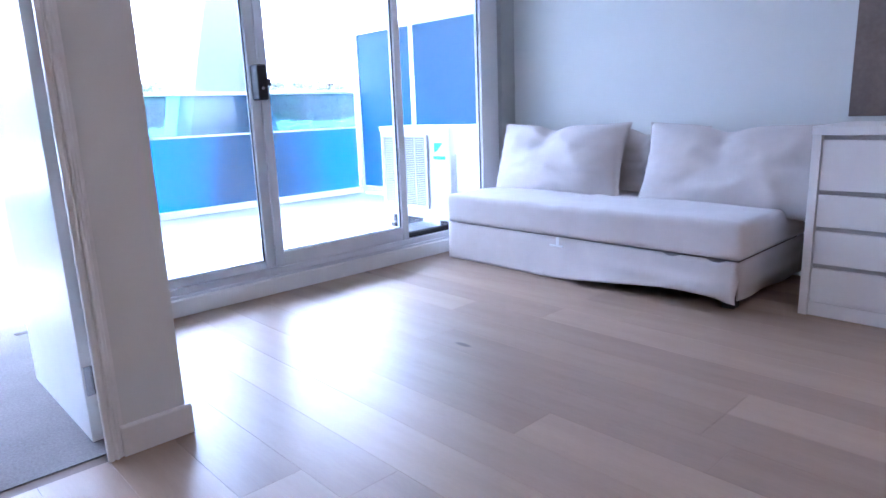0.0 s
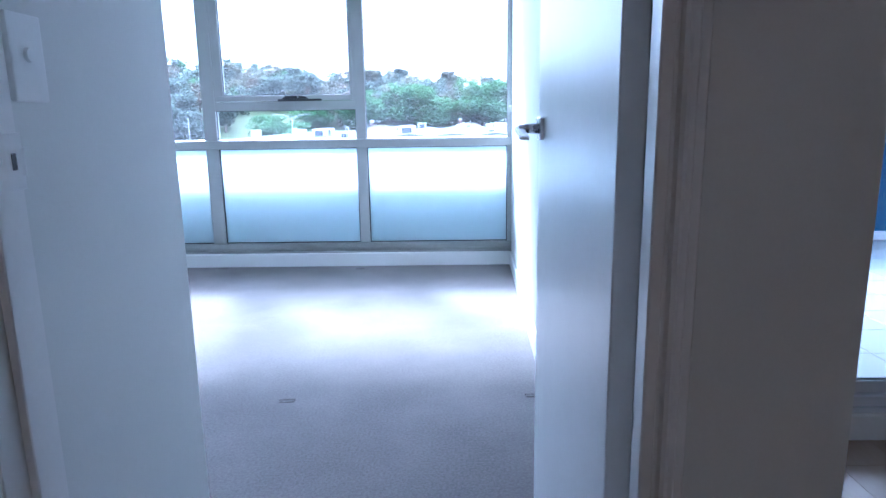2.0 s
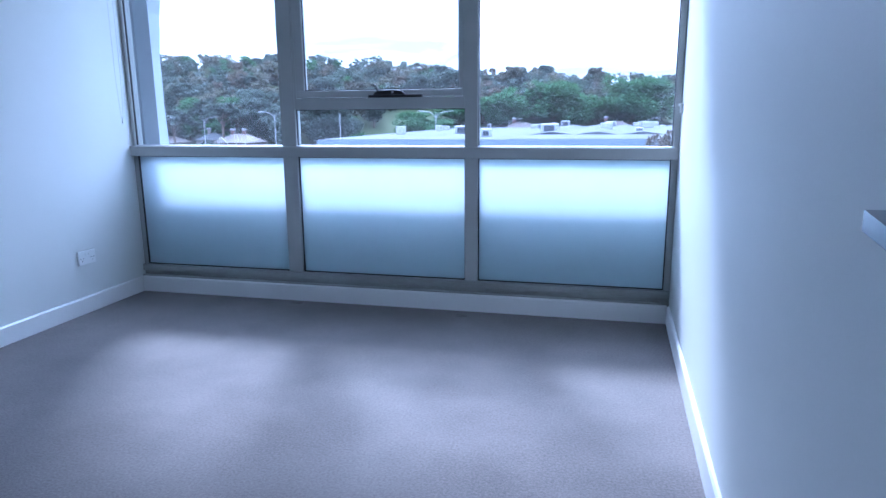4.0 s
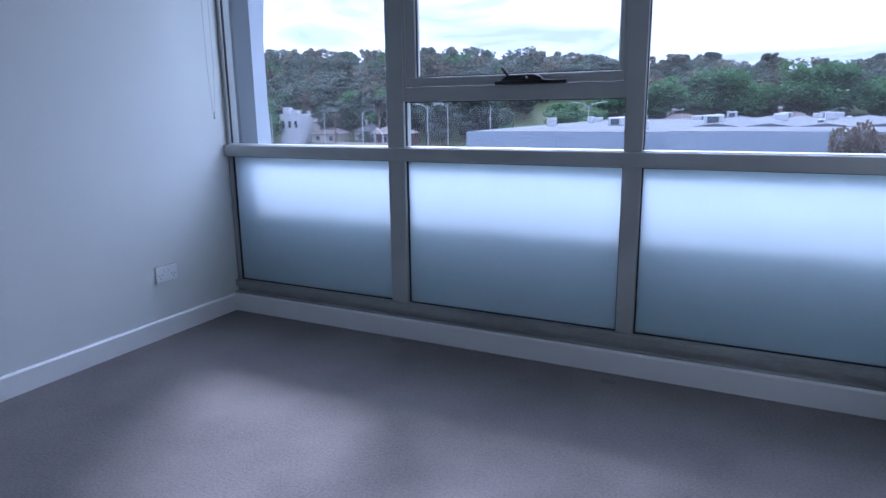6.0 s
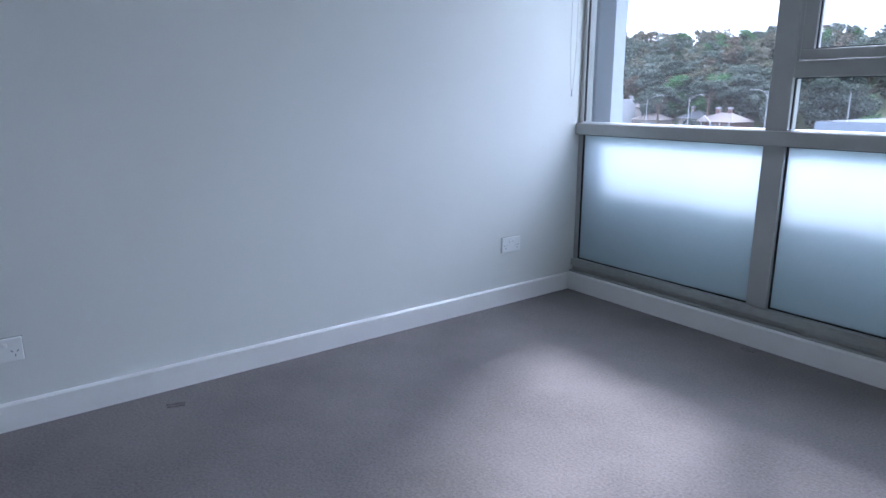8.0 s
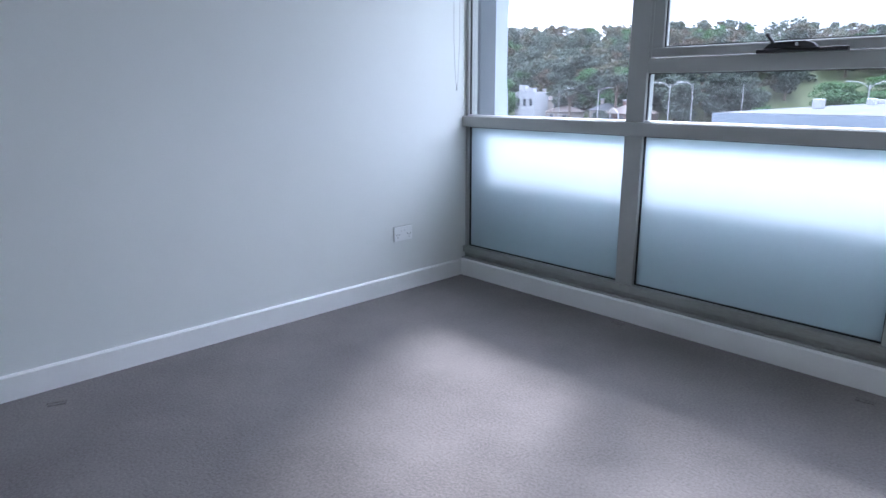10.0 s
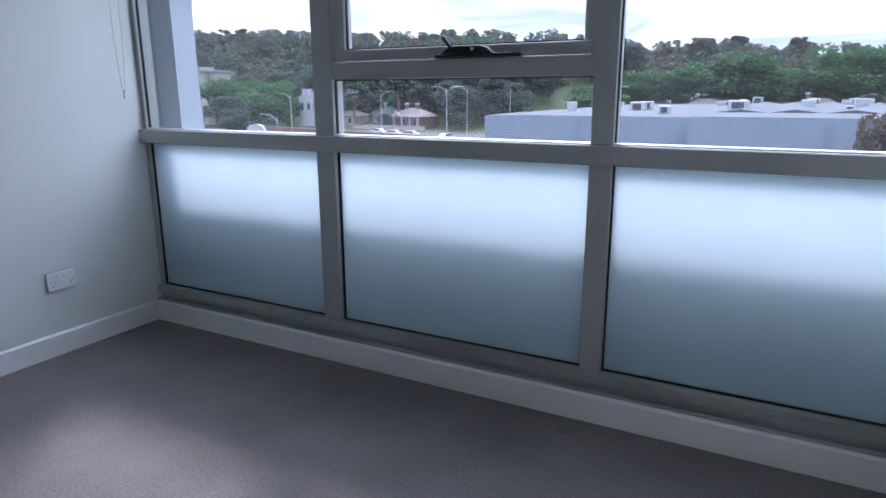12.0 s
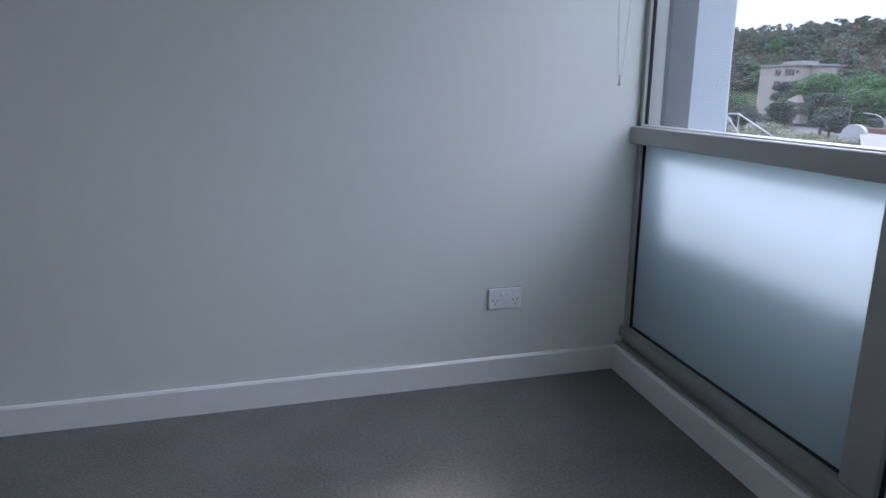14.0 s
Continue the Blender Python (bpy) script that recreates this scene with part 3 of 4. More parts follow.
part("body", boxes([(-0.026, 0.028, -0.07, 0.01, -0.088, 0.088)], 0.010, 3), BLACK, latch)
part("thumb_latch", boxes([(0.028, 0.05, -0.05, -0.034, -0.012, 0.012), (0.04, 0.056, -0.056, -0.03, -0.018, 0.018)], 0.003), BLACK, latch)
part("keyhole", rod(bmesh.new(), (0.0, -0.0715, -0.03), (0.0, -0.069, -0.03), 0.008), CHROME, latch)

# ---- balcony ----
structure("balcony_floor", boxes([(LIVX + 0.1, 7.15, S + 0.08, 0.9, -0.25, -0.012)]), CONCRETE, "concrete balcony slab", "balcony")
rail = thing("balustrade", "balcony balustrade of blue glass between pale posts", "balustrade", at=(0, 0.694, 0))
part("top_rail", boxes([(LIVX + 0.1, 7.08, -0.03, 0.03, 1.165, 1.2)], 0.006, 2), ALU_PALE, rail)
part("mid_rail", boxes([(LIVX + 0.1, 7.03, -0.008, 0.012, 0.765, 0.785)], 0.002), ALU_PALE, rail)
part("bottom_rail", boxes([(LIVX + 0.1, 7.03, -0.022, 0.022, 0.0, 0.07)], 0.003), ALU_PALE, rail)
for x in (7.05, 5.86, 4.6, 3.4):
    part("post", boxes([(x - 0.025, x + 0.025, -0.03, 0.02, -0.012, 1.165)], 0.004), ALU_PALE, rail)
for x0, x1 in ((3.44, 4.57), (4.63, 5.83), (5.89, 7.02)):
    part("clear_pane", boxes([(x0, x1, -0.002, 0.006, 0.785, 1.165)]), BALGLASS, rail, "blue tinted clear glass pane")
    part("frosted_pane", boxes([(x0, x1, -0.002, 0.006, 0.07, 0.765)]), BLUEFROST, rail, "blue frosted glass pane")
screen = thing("privacy_screen", "tall blue frosted glass privacy screen in pale frames", "privacy screen", at=(7.05, 0, 0))
for y0, y1 in ((-0.31, 0.6), (-1.32, -0.37), (-2.36, -1.38)):
    part("frosted_pane", boxes([(-0.004, 0.004, y0, y1, 0.09, 1.81)]), BLUEFROST, screen, "blue frosted glass pane")
part("top_rail", boxes([(-0.02, 0.02, -2.4, 0.64, 1.81, 1.835)], 0.003), ALU_PALE, screen)
part("bottom_rail", boxes([(-0.022, 0.022, -2.4, 0.64, 0.02, 0.09)], 0.003), ALU_PALE, screen)
for y in (0.62, -0.34, -1.35, -2.38):
    part("post", boxes([(-0.024, 0.024, y - 0.02, y + 0.02, -0.012, 1.81)], 0.003), ALU_PALE, screen)


def balcony_pillar():
    rows = []
    for z, x0, x1 in ((-1.0, 4.9, 6.35), (0.0, 4.95, 6.3), (0.76, 5.03, 6.2), (1.0, 5.08, 6.14), (1.55, 5.20, 6.07), (2.1, 5.34, 6.02), (3.0, 5.62, 5.95)):
        rows.append((z, [(x0, 1.05), (x0 + 0.12, 0.98), (x1 - 0.12, 0.98), (x1, 1.05), (x1, 1.4), (x0, 1.4)]))
    blade("pillar", rows, "white rendered tapering pillar outside the balcony")


balcony_pillar()

# out of view; added to keep sun off the living room and dim the balcony
structure("balcony_soffit", boxes([(LIVX + 0.1, 9.5, S + 0.1, 0.72, 2.62, 2.85)]), RENDER, "unseen white soffit over the balcony, added for shade", "ceiling")

# outdoor unit of the air conditioner
unit = thing("air_conditioner_unit", "cream outdoor air conditioner unit with a round fan grille", "air conditioner", at=(5.80, -1.33, 0))
part("body", boxes([(0.0, 0.30, -0.83, 0.0, 0.10, 0.82)], 0.012, 2), ACWHITE, unit)
part("top_cover", boxes([(-0.006, 0.306, -0.836, 0.006, 0.79, 0.826)], 0.006, 2), ACWHITE, unit)
part("fan_opening", boxes([(-0.003, -0.0012, -0.57, -0.05, 0.2, 0.745)]), ACDARK, unit)
part("fan_hub", rod(bmesh.new(), (-0.006, -0.31, 0.47), (-0.003, -0.31, 0.47), 0.07, n=24), ACDARK, unit)
bm = bmesh.new()
for i in range(38):
    z = 0.204 + i * 0.0144
    box(bm, -0.017, -0.011, -0.57, -0.05, z, z + 0.0052)
for y in (-0.57, -0.44, -0.31, -0.18, -0.052):
    box(bm, -0.012, -0.006, y - 0.003, y + 0.003, 0.2, 0.745)
part("grille", bm, ACWHITE, unit, "cream louvred fan grille")
part("grille_frame", boxes([(-0.022, -0.004, -0.59, -0.57, 0.185, 0.76), (-0.022, -0.004, -0.05, -0.03, 0.185, 0.76), (-0.022, -0.004, -0.57, -0.05, 0.745, 0.76), (-0.022, -0.004, -0.57, -0.05, 0.185, 0.2)], 0.003), ACWHITE, unit)
bm = bmesh.new()
prism(bm, [(-0.66, 0.70), (-0.755, 0.70), (-0.70, 0.645), (-0.66, 0.625)], -0.0035, -0.0005, "x")
part("badge", bm, CYAN, unit, "cyan printed badge")
part("badge_stripe", boxes([(-0.003, -0.0005, -0.78, -0.65, 0.575, 0.60)]), CYAN, unit)
for i in range(5):
    part("side_louvre", boxes([(-0.006, -0.0005, -0.76, -0.64, 0.25 + i * 0.06, 0.257 + i * 0.06)], 0.001), ACWHITE, unit)
part("valve_cover", boxes([(0.04, 0.26, -0.85, -0.837, 0.2, 0.62)], 0.006), ACWHITE, unit)
for y in (-0.12, -0.70):
    part("foot", boxes([(-0.012, 0.312, y - 0.028, y + 0.028, -0.01, 0.035), (0.01, 0.29, y - 0.02, y + 0.02, 0.035, 0.1)], 0.004), BLACK, unit)

# ---- sofa ----
def sofa():
    s = thing("sofa", "cream linen sofa bed with a loose sagging skirt", "sofa", at=(5.28, -2.665, 0))
    w, d = 1.85, 0.84
    bm = bmesh.new()
    n = 60
    front = []
    for i in range(n + 1):
        u = i / n
        y = -u * w
        rise = min(max((u - 0.38) / 0.5, 0.0), 1.0)
        sag = 0.004 + 0.072 * rise * rise * (3 - 2 * rise) - 0.03 * math.exp(-((u - 1.0) / 0.04) ** 2)
        bulge = 0.006 + 0.045 * math.exp(-((u - 0.68) / 0.24) ** 2) + 0.03 * math.exp(-((u - 0.93) / 0.06) ** 2)
        front.append((y, bulge, sag))
    rows = []
    for k in range(15):
        v = k / 14
        rows.append([bm.verts.new((-b * (1 - v) ** 1.5 - 0.02 * math.exp(-((v - 0.55 + 0.9 * (-y / w - 0.6)) / 0.16) ** 2) * max(0.0, min(1.0, (-y / w - 0.45) * 4)) * (1 - v), y, low + (0.235 - low) * v)) for y, b, low in front])
    for a, b in zip(rows, rows[1:]):
        for i in range(n):
            bm.faces.new((a[i], a[i + 1], b[i + 1], b[i]))
    for y0, sgn in ((-0.0, 1), (-w, -1)):
        ra, rb = [], []
        for i in range(13):
            x = d * i / 12
            ra.append(bm.verts.new((x, y0 + sgn * 0.008 * math.sin(i), 0.03 + (0.03 if sgn < 0 else 0) * (1 - i / 12))))
            rb.append(bm.verts.new((x, y0, 0.235)))
        for i in range(12):
            bm.faces.new((ra[i], ra[i + 1], rb[i + 1], rb[i]))
    bmesh.ops.remove_doubles(bm, verts=bm.verts, dist=0.012)
    sk = part("skirt", bm, FABRIC, s, "loose cream skirt", True)
    so = sk.modifiers.new("thick", "SOLIDIFY")
    so.thickness = 0.006
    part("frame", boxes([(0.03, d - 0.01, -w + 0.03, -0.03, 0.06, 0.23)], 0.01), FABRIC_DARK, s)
    bm = boxes([(-0.012, d, -w - 0.012, 0.012, 0.24, 0.415)], 0.035, 4)
    bmesh.ops.subdivide_edges(bm, edges=[e for e in bm.edges if e.calc_length() > 0.3], cuts=24, use_grid_fill=True)
    for v in bm.verts:
        fold = max(0.0, 1 - abs(noise.noise(Vector((v.co.x * 2.2, v.co.y * 7.0, 1.7)))) * 3.2) ** 2 * math.exp(-((v.co.y + 0.85) / 0.42) ** 2)
        v.co += Vector((0, 0, 1)) * (noise.noise(v.co * 4) * 0.008 - 0.012 * fold) if v.co.z > 0.38 else Vector((noise.noise(v.co * 5) * 0.006, 0, 0))
    part("mattress", bm, FABRIC, s, "thick cream mattress seat", True)
    bm = bmesh.new()
    box(bm, -0.017, -0.007, -w / 2 - 0.045 + 0.06, -w / 2 + 0.045 + 0.06, 0.185, 0.195, 0.003)
    box(bm, -0.016, -0.01, -w / 2 - 0.02 + 0.06, -w / 2 + 0.0 + 0.06, 0.19, 0.24, 0.002)
    part("pull_strap", bm, PLASTIC, s)
    for x in (0.08, d - 0.1):
        for y in (-0.1, -w + 0.06):
            part("leg", boxes([(x - 0.03, x + 0.03, y - 0.03, y + 0.03, 0, 0.06)], 0.006), DARK_WOOD, s)
    return s


sofa()


def pillow(name, label, width, height, thick, m, mat, seed):
    bm = bmesh.new()
    bmesh.ops.create_grid(bm, x_segments=40, y_segments=28, size=1)
    top = [v for v in bm.verts]
    dup = bmesh.ops.duplicate(bm, geom=bm.verts[:] + bm.edges[:] + bm.faces[:])
    low = [g for g in dup["geom"] if isinstance(g, bmesh.types.BMVert)]
    for group, sgn in ((top, 1), (low, -1)):
        for v in group:
            u, w = v.co.x, v.co.y
            puff = max(0, (1 - abs(u) ** 2.6)) ** 0.55 * max(0, (1 - abs(w) ** 2.6)) ** 0.55
            pinch = 1 - 0.05 * (1 - w * w) * abs(u) ** 3
            pinch2 = 1 - 0.07 * (1 - u * u) * abs(w) ** 3
            fold = 0.010 * math.sin(5 * u + 4 * noise.noise(Vector((u, w, seed)) * 1.6)) * puff
            dip = 0.045 * math.exp(-((u + 0.1) ** 2 / 0.035 + (w - 0.8) ** 2 / 0.12))
            puff *= 1 - 0.3 * math.exp(-((u + 0.1) ** 2 / 0.02 + (w - 0.6) ** 2 / 0.15))
            ridge = 1 - abs(noise.noise(Vector((u * 2.6 + w, w * 2.2 - u, seed * 5.3)))) * 2.4
            wr = noise.noise(Vector((u * 2.2, w * 3.0, seed * 3.1))) * 0.013 * puff + max(ridge, 0) ** 3 * 0.015 * puff
            v.co = Vector((u * width / 2 * pinch, w * height / 2 * pinch2 - dip, sgn * (thick / 2 * puff + wr + fold)))
    bmesh.ops.remove_doubles(bm, verts=bm.verts, dist=0.002)
    bmesh.ops.recalc_face_normals(bm, faces=bm.faces)
    p = thing(name, label, "cushion", "cushions on the sofa")
    part("cover", bm, mat, p, smooth=True)
    edge = bmesh.new()
    pts = []
    for i in range(80):
        a = i / 80 * 4
        k, f = int(a), (a % 1) * 2 - 1
        u, w = ((f, 1), (1, -f), (-f, -1), (-1, f))[k]
        pts.append(Vector((u * width / 2 * (1 - 0.05 * (1 - w * w)), w * height / 2 * (1 - 0.07 * (1 - u * u)) - (0.045 * math.exp(-((u + 0.1) ** 2 / 0.035)) * (w > 0.99)), 0)))
    for a, b in zip(pts, pts[1:] + pts[:1]):
        if (a - b).length > 1e-4:
            rod(edge, a, b, 0.004, n=5)
    part("piping", edge, mat, p)
    p.matrix_world = m
    return p


def stand(x, y, z, lean, roll=0, turn=0):
    """A cushion upright, facing -x, leaning back by some degrees."""
    return Matrix.Translation((x, y, z)) @ Matrix.Rotation(radians(turn), 4, "Z") @ Matrix.Rotation(radians(lean), 4, "Y") @ Matrix(((0, 0, -1, 0), (-1, 0, 0, 0), (0, 1, 0, 0), (0, 0, 0, 1))) @ pose(0, 0, 0, 0, 0, roll)


pillow("cushion", "plump cream linen cushion with a dented top edge on the sofa", 0.98, 0.48, 0.24, stand(5.86, -3.10, 0.60, 17, 0), FABRIC, 1.3)
pillow("cushion", "wide cream linen cushion with piped edge sagging on the sofa", 1.02, 0.48, 0.22, stand(5.86, -4.22, 0.59, 17, -1), FABRIC, 4.7)
pillow("cushion", "grey bolster cushion behind the others against the wall", 0.7, 0.42, 0.14, stand(6.03, -3.66, 0.59, 8, 0), FABRIC, 8.2)

# ---- chest of drawers ----
chest = thing("chest_of_drawers", "white laminate chest of drawers with recessed finger gaps", "chest of drawers", at=(5.46, -4.71, 0))
D, W = 0.48, 0.80
part("body", boxes([(0.0, D, -0.035, 0, 0, 0.785), (0.0, D, -W, -W + 0.035, 0, 0.785), (D - 0.01, D, -W + 0.035, -0.035, 0.06, 0.785), (0.02, D - 0.01, -W + 0.035, -0.035, 0.06, 0.075)], 0.0015), LAMINATE, chest)
part("top", boxes([(-0.004, D + 0.003, -W - 0.003, 0.003, 0.785, 0.822)], 0.003), LAMINATE, chest)
part("inner_frame", boxes([(0.03, 0.05, -W + 0.037, -0.037, 0.077, 0.783)]), RECESS_SHADE, chest)
part("plinth", boxes([(0.012, 0.03, -W + 0.037, -0.037, 0.0, 0.06)], 0.001), LAMINATE, chest)
for z0, z1 in ((0.555, 0.765), (0.398, 0.535), (0.235, 0.378), (0.075, 0.215)):
    part("drawer_front", boxes([(0.006, 0.027, -W + 0.039, -0.039, z0, z1)], 0.002), LAMINATE, chest)

# ---- small bedroom fixtures ----
def outlet(y, z, turn=None):
    o = thing("power_outlet", "white double power outlet plate on the wall", "power outlet", "wall outlets", at=(west(y), y, z))
    part("plate", boxes([(0.0015, 0.011, -0.058, 0.058, -0.037, 0.037)], 0.003, 2), PLASTIC, o)
    # grey rim just past the plate, drawn as its thin shadow line
    part("backing", boxes([(-0.003, 0.0015, -0.0596, 0.0596, -0.0386, 0.0386)]), ALU, o)
    for dy in (-0.012, 0.012):
        part("switch", boxes([(0.011, 0.0155, dy - 0.006, dy + 0.006, 0.010, 0.024)], 0.0015), PLASTIC, o)
    for dy in (-0.036, 0.036):
        bm = bmesh.new()
        for a, b, r in ((-0.008, -0.004, 35), (0.008, -0.004, -35), (0, -0.018, 0)):
            f = bmesh.ops.create_cube(bm, size=1, matrix=Matrix.Translation((0.0113, dy + a, b)) @ Matrix.Rotation(radians(r), 4, "X") @ Matrix.Diagonal((0.001, 0.002, 0.008, 1)))
        part("socket_slots", bm, BLACK, o)
    return o


outlet(-0.462, 0.301)
outlet(-2.548, 0.258)

sw = thing("light_switch", "white light switch plate on the wall by the door", "light switch", at=(NICHE, -3.513, 1.09))
part("plate", boxes([(0, 0.009, -0.035, 0.035, -0.057, 0.057)], 0.003, 2), PLASTIC, sw)
part("rocker", rod(bmesh.new(), (0.008, 0, 0.004), (0.014, 0, 0.004), 0.0105, 0.009, 20), PLASTIC, sw, "round white push rocker", smooth=False)
st = thing("strike_plate", "chrome strike plate with a dark latch hole on the door jamb", "strike plate", at=(OPEN0, DOORY1 - 0.022, 0.96))
part("plate", boxes([(0.0, 0.002, -0.016, 0.026, -0.034, 0.034), (-0.001, 0.002, 0.022, 0.030, -0.018, 0.018)], 0.001), PLASTIC, st)
part("latch_hole", boxes([(0.0018, 0.0026, 0.004, 0.012, -0.010, 0.010)]), BLACK, st)

cord = thing("blind_cord", "white beaded blind cord loop with a weight", "blind cord", at=(0.024, -0.093, 1.006))
bm = bmesh.new()
for k in range(110):
    z = 0.03 + k * 0.0125
    sp = 0.018 * min(1, (z / 0.25) ** 0.7)
    for s_ in (-1, 1):
        bmesh.ops.create_icosphere(bm, subdivisions=1, radius=0.0022, matrix=Matrix.Translation((0.004 + s_ * 0.002, s_ * sp, z)))
part("beads", bm, CORD, cord)
bm = bmesh.new()
for s_ in (-1, 1):
    last = None
    for k in range(0, 111, 6):
        z = 0.03 + k * 0.0125
        p_ = (0.004 + s_ * 0.002, s_ * 0.018 * min(1, (z / 0.25) ** 0.7), z)
        if last:
            rod(bm, last, p_, 0.001, n=5)
        last = p_
part("string", bm, CORD, cord)
part("weight", rod(bmesh.new(), (0.004, 0, 0), (0.004, 0, 0.034), 0.0045, 0.0025), CORD, cord, smooth=True)
part("bracket", boxes([(-0.02, 0.01, -0.03, 0.03, 1.395, 1.43)], 0.002), PLASTIC, cord)

cleat = thing("cord_cleat", "small white plastic cord hook on the wall", "hook", at=(RW - 0.004, -0.075, 1.06))
part("hook", boxes([(-0.012, 0.006, -0.006, 0.006, -0.022, 0.022), (-0.02, -0.012, -0.005, 0.005, 0.008, 0.022)], 0.002), PLASTIC, cleat)

# dents pressed into the carpet by furniture
def dent(x, y, s=1.0, turn=0):
    bm = bmesh.new()
    box(bm, -0.028 * s, 0.028 * s, -0.004, 0.010, 0.0, 0.004, 0.0015)
    box(bm, -0.03 * s, 0.03 * s, 0.011, 0.024, 0.0, 0.006, 0.002)
    o = structure("carpet_dent", bm, CARPET, "small dent in the carpet pile", "carpet dent")
    o.location, o.rotation_euler = (x, y, 0.0), (0, 0, radians(turn))


for x, y, t_ in ((2.055, -2.235, 4), (1.054, -0.10, 3), (2.02, -0.14, 2), (0.2, -2.10, 75), (2.955, -2.2, 3)):
    dent(x, y, 1.0, t_)

# ---- ground and hill ----
def hill(x, y):
    t = min(max((y - 165) / 100, 0), 1)
    t = t * t * (3 - 2 * t)
    dip = min(max((x + 100) / 60, 0), 1)
    top = 18.5 - 3.8 * dip * dip * (3 - 2 * dip) + 0.048 * max(-x, -40) + 1.5 * noise.noise(Vector((x * 0.02, y * 0.02, 3)))
    return -9.8 + t * top


def ground():
    xs = [-1500, -900, -600] + [-450 + 15 * i for i in range(51)] + [450, 700, 1500]
    ys = [-900, -300, -60, 0, 60, 120] + [150 + 10 * i for i in range(16)] + [400, 700, 1500, 2500]
    verts = [(x, y, hill(x, y)) for y in ys for x in xs]
    n = len(xs)
    faces = [(j * n + i, j * n + i + 1, (j + 1) * n + i + 1, (j + 1) * n + i) for j in range(len(ys) - 1) for i in range(n - 1)]
    me = bpy.data.meshes.new("ground")
    me.from_pydata(verts, [], faces)
    me.materials.append(GROUND)
    tagged(new("ground", me), "grassy ground rising to a wooded hill", "ground", kind="structure")


ground()
structure("road", boxes([(-260, 120, 128, 158, -10.2, -9.76), (-92, -76, 60, 128, -10.2, -9.765)]), ASPHALT, "grey asphalt road", "road")
structure("building_base", boxes([(-8, LIVX + 3, -12, -0.05, -10, -0.3)]), RENDER_TINTED, "rendered lower storeys of the apartment building", "building")

# ---- neighbouring roofs ----
def flat_roof():
    b = thing("flat_roof_building", "low building with a pale metal roof and red brick parapet", "building")
    bm = bmesh.new()
    prism(bm, [(-11.5, 14.8), (13.6, 14.8), (13.6, 51), (-57, 70), (-71, 73.6)], -10, -4.75, "z")
    part("walls", bm, BRICK, b)
    bm = bmesh.new()
    prism(bm, [(-12, 14.5), (14, 14.5), (14, 51.5), (-58, 70.5), (-72, 74.5)], -4.75, -4.6, "z")
    part("roof", bm, ROOFPALE, b, "pale roof with some metal ribs")
    bm = bmesh.new()
    for i in range(28):
        x = -1 + i * 0.5
        y1 = 51.5 + (14 - x) * 0.262 - 0.4
        y0 = max(14.6, 14.6 - (x + 12) * 1.0)
        if y1 - y0 > 1:
            box(bm, x - 0.03, x + 0.03, y0, min(y1, 70), -4.6, -4.55)
    part("roof_ribs", bm, ROOFPALE, b)
    a = Vector((-76, 76.5, -4.3))
    c = Vector((30, 47.5, -4.3))
    bm = bmesh.new()
    bmesh.ops.create_cube(bm, size=1, matrix=Matrix.Translation((a + c) / 2) @ Matrix.Rotation(math.atan2(c.y - a.y, c.x - a.x), 4, "Z") @ Matrix.Diagonal(((c - a).length, 0.4, 0.75, 1)))
    part("parapet", bm, BRICK, b, "red brick parapet")
    bm = bmesh.new()
    prism(bm, [(-69.8 + 1.9 * math.cos(math.pi * k / 14), -4.7 + 1.3 * math.sin(math.pi * k / 14)) for k in range(15)] + [(-72.2, -4.7), (-72.2, -6.0), (-67.4, -6.0), (-67.4, -4.7)], 71.2, 71.7, "y")
    part("gable", bm, OUTWHITE, b, "white curved gable end")
    for x, y, w, h in ((-25.5, 41, 0.6, 0.35), (-20, 55, 0.5, 0.6), (-9, 48, 0.4, 0.35), (-2.5, 42, 0.7, 0.4), (-35, 50, 0.5, 0.3)):
        bm = boxes([(x - w, x + w, y - w, y + w, -4.6, -4.6 + h)], 0.08)
        part("roof_vent", bm, STEEL, b)


def warehouse():
    b = thing("warehouse", "long blue-grey warehouse with a pale roof and rooftop units", "building")
    part("walls", boxes([(-41, -10, 92, 200, -10, -2.4), (-10, 130, 88, 205, -10, -2.15)]), GREYWALL, b)
    part("roof", boxes([(-40.6, -10.2, 92.4, 199.6, -2.4, -2.3), (-9.8, 129.6, 88.4, 204, -2.15, -2.05)]), METALROOF, b, "pale metal roof")
    bm = bmesh.new()
    for i in range(18):
        x = -9 + i * 7.6
        prism(bm, [(x, -2.05), (x + 3.6, -1.55), (x + 7.2, -2.05)], 110, 200, "y")
    part("roof_ridge", bm, METALROOF, b)
    rnd = random.Random(5)
    for i in range(46):
        x = -38 + rnd.random() * 150
        y = 100 + rnd.random() * 98
        w, h = 0.5 + rnd.random() * 1.1, 0.7 + rnd.random() * 1.0
        z = -2.3 if x < -10 else -1.9
        u = part("rooftop_unit", boxes([(x - w, x + w, y - w, y + w, z, z + h)], 0.08), STEEL if i % 3 else OUTWHITE, b)
        if i % 2:
            part("fan_cover", boxes([(x - w * 0.6, x + w * 0.6, y - w - 0.06, y - w, z + 0.2, z + h * 0.8)]), WINDARK, u)
    for x in (-9.6, -2, 40, 55, 12, 24):
        part("shutter", boxes([(x, x + 4.5, 87.9, 88.0, -9.8, -5.6 if x > 0 else -8)]), WINDARK, b)
    for x in (6, 23, -26):
        y = 91.9 if x < -10 else 87.9
        part("downpipe", boxes([(x, x + 0.25, y - 0.1, y, -9.8, -2.6)]), GREYWALL, b)


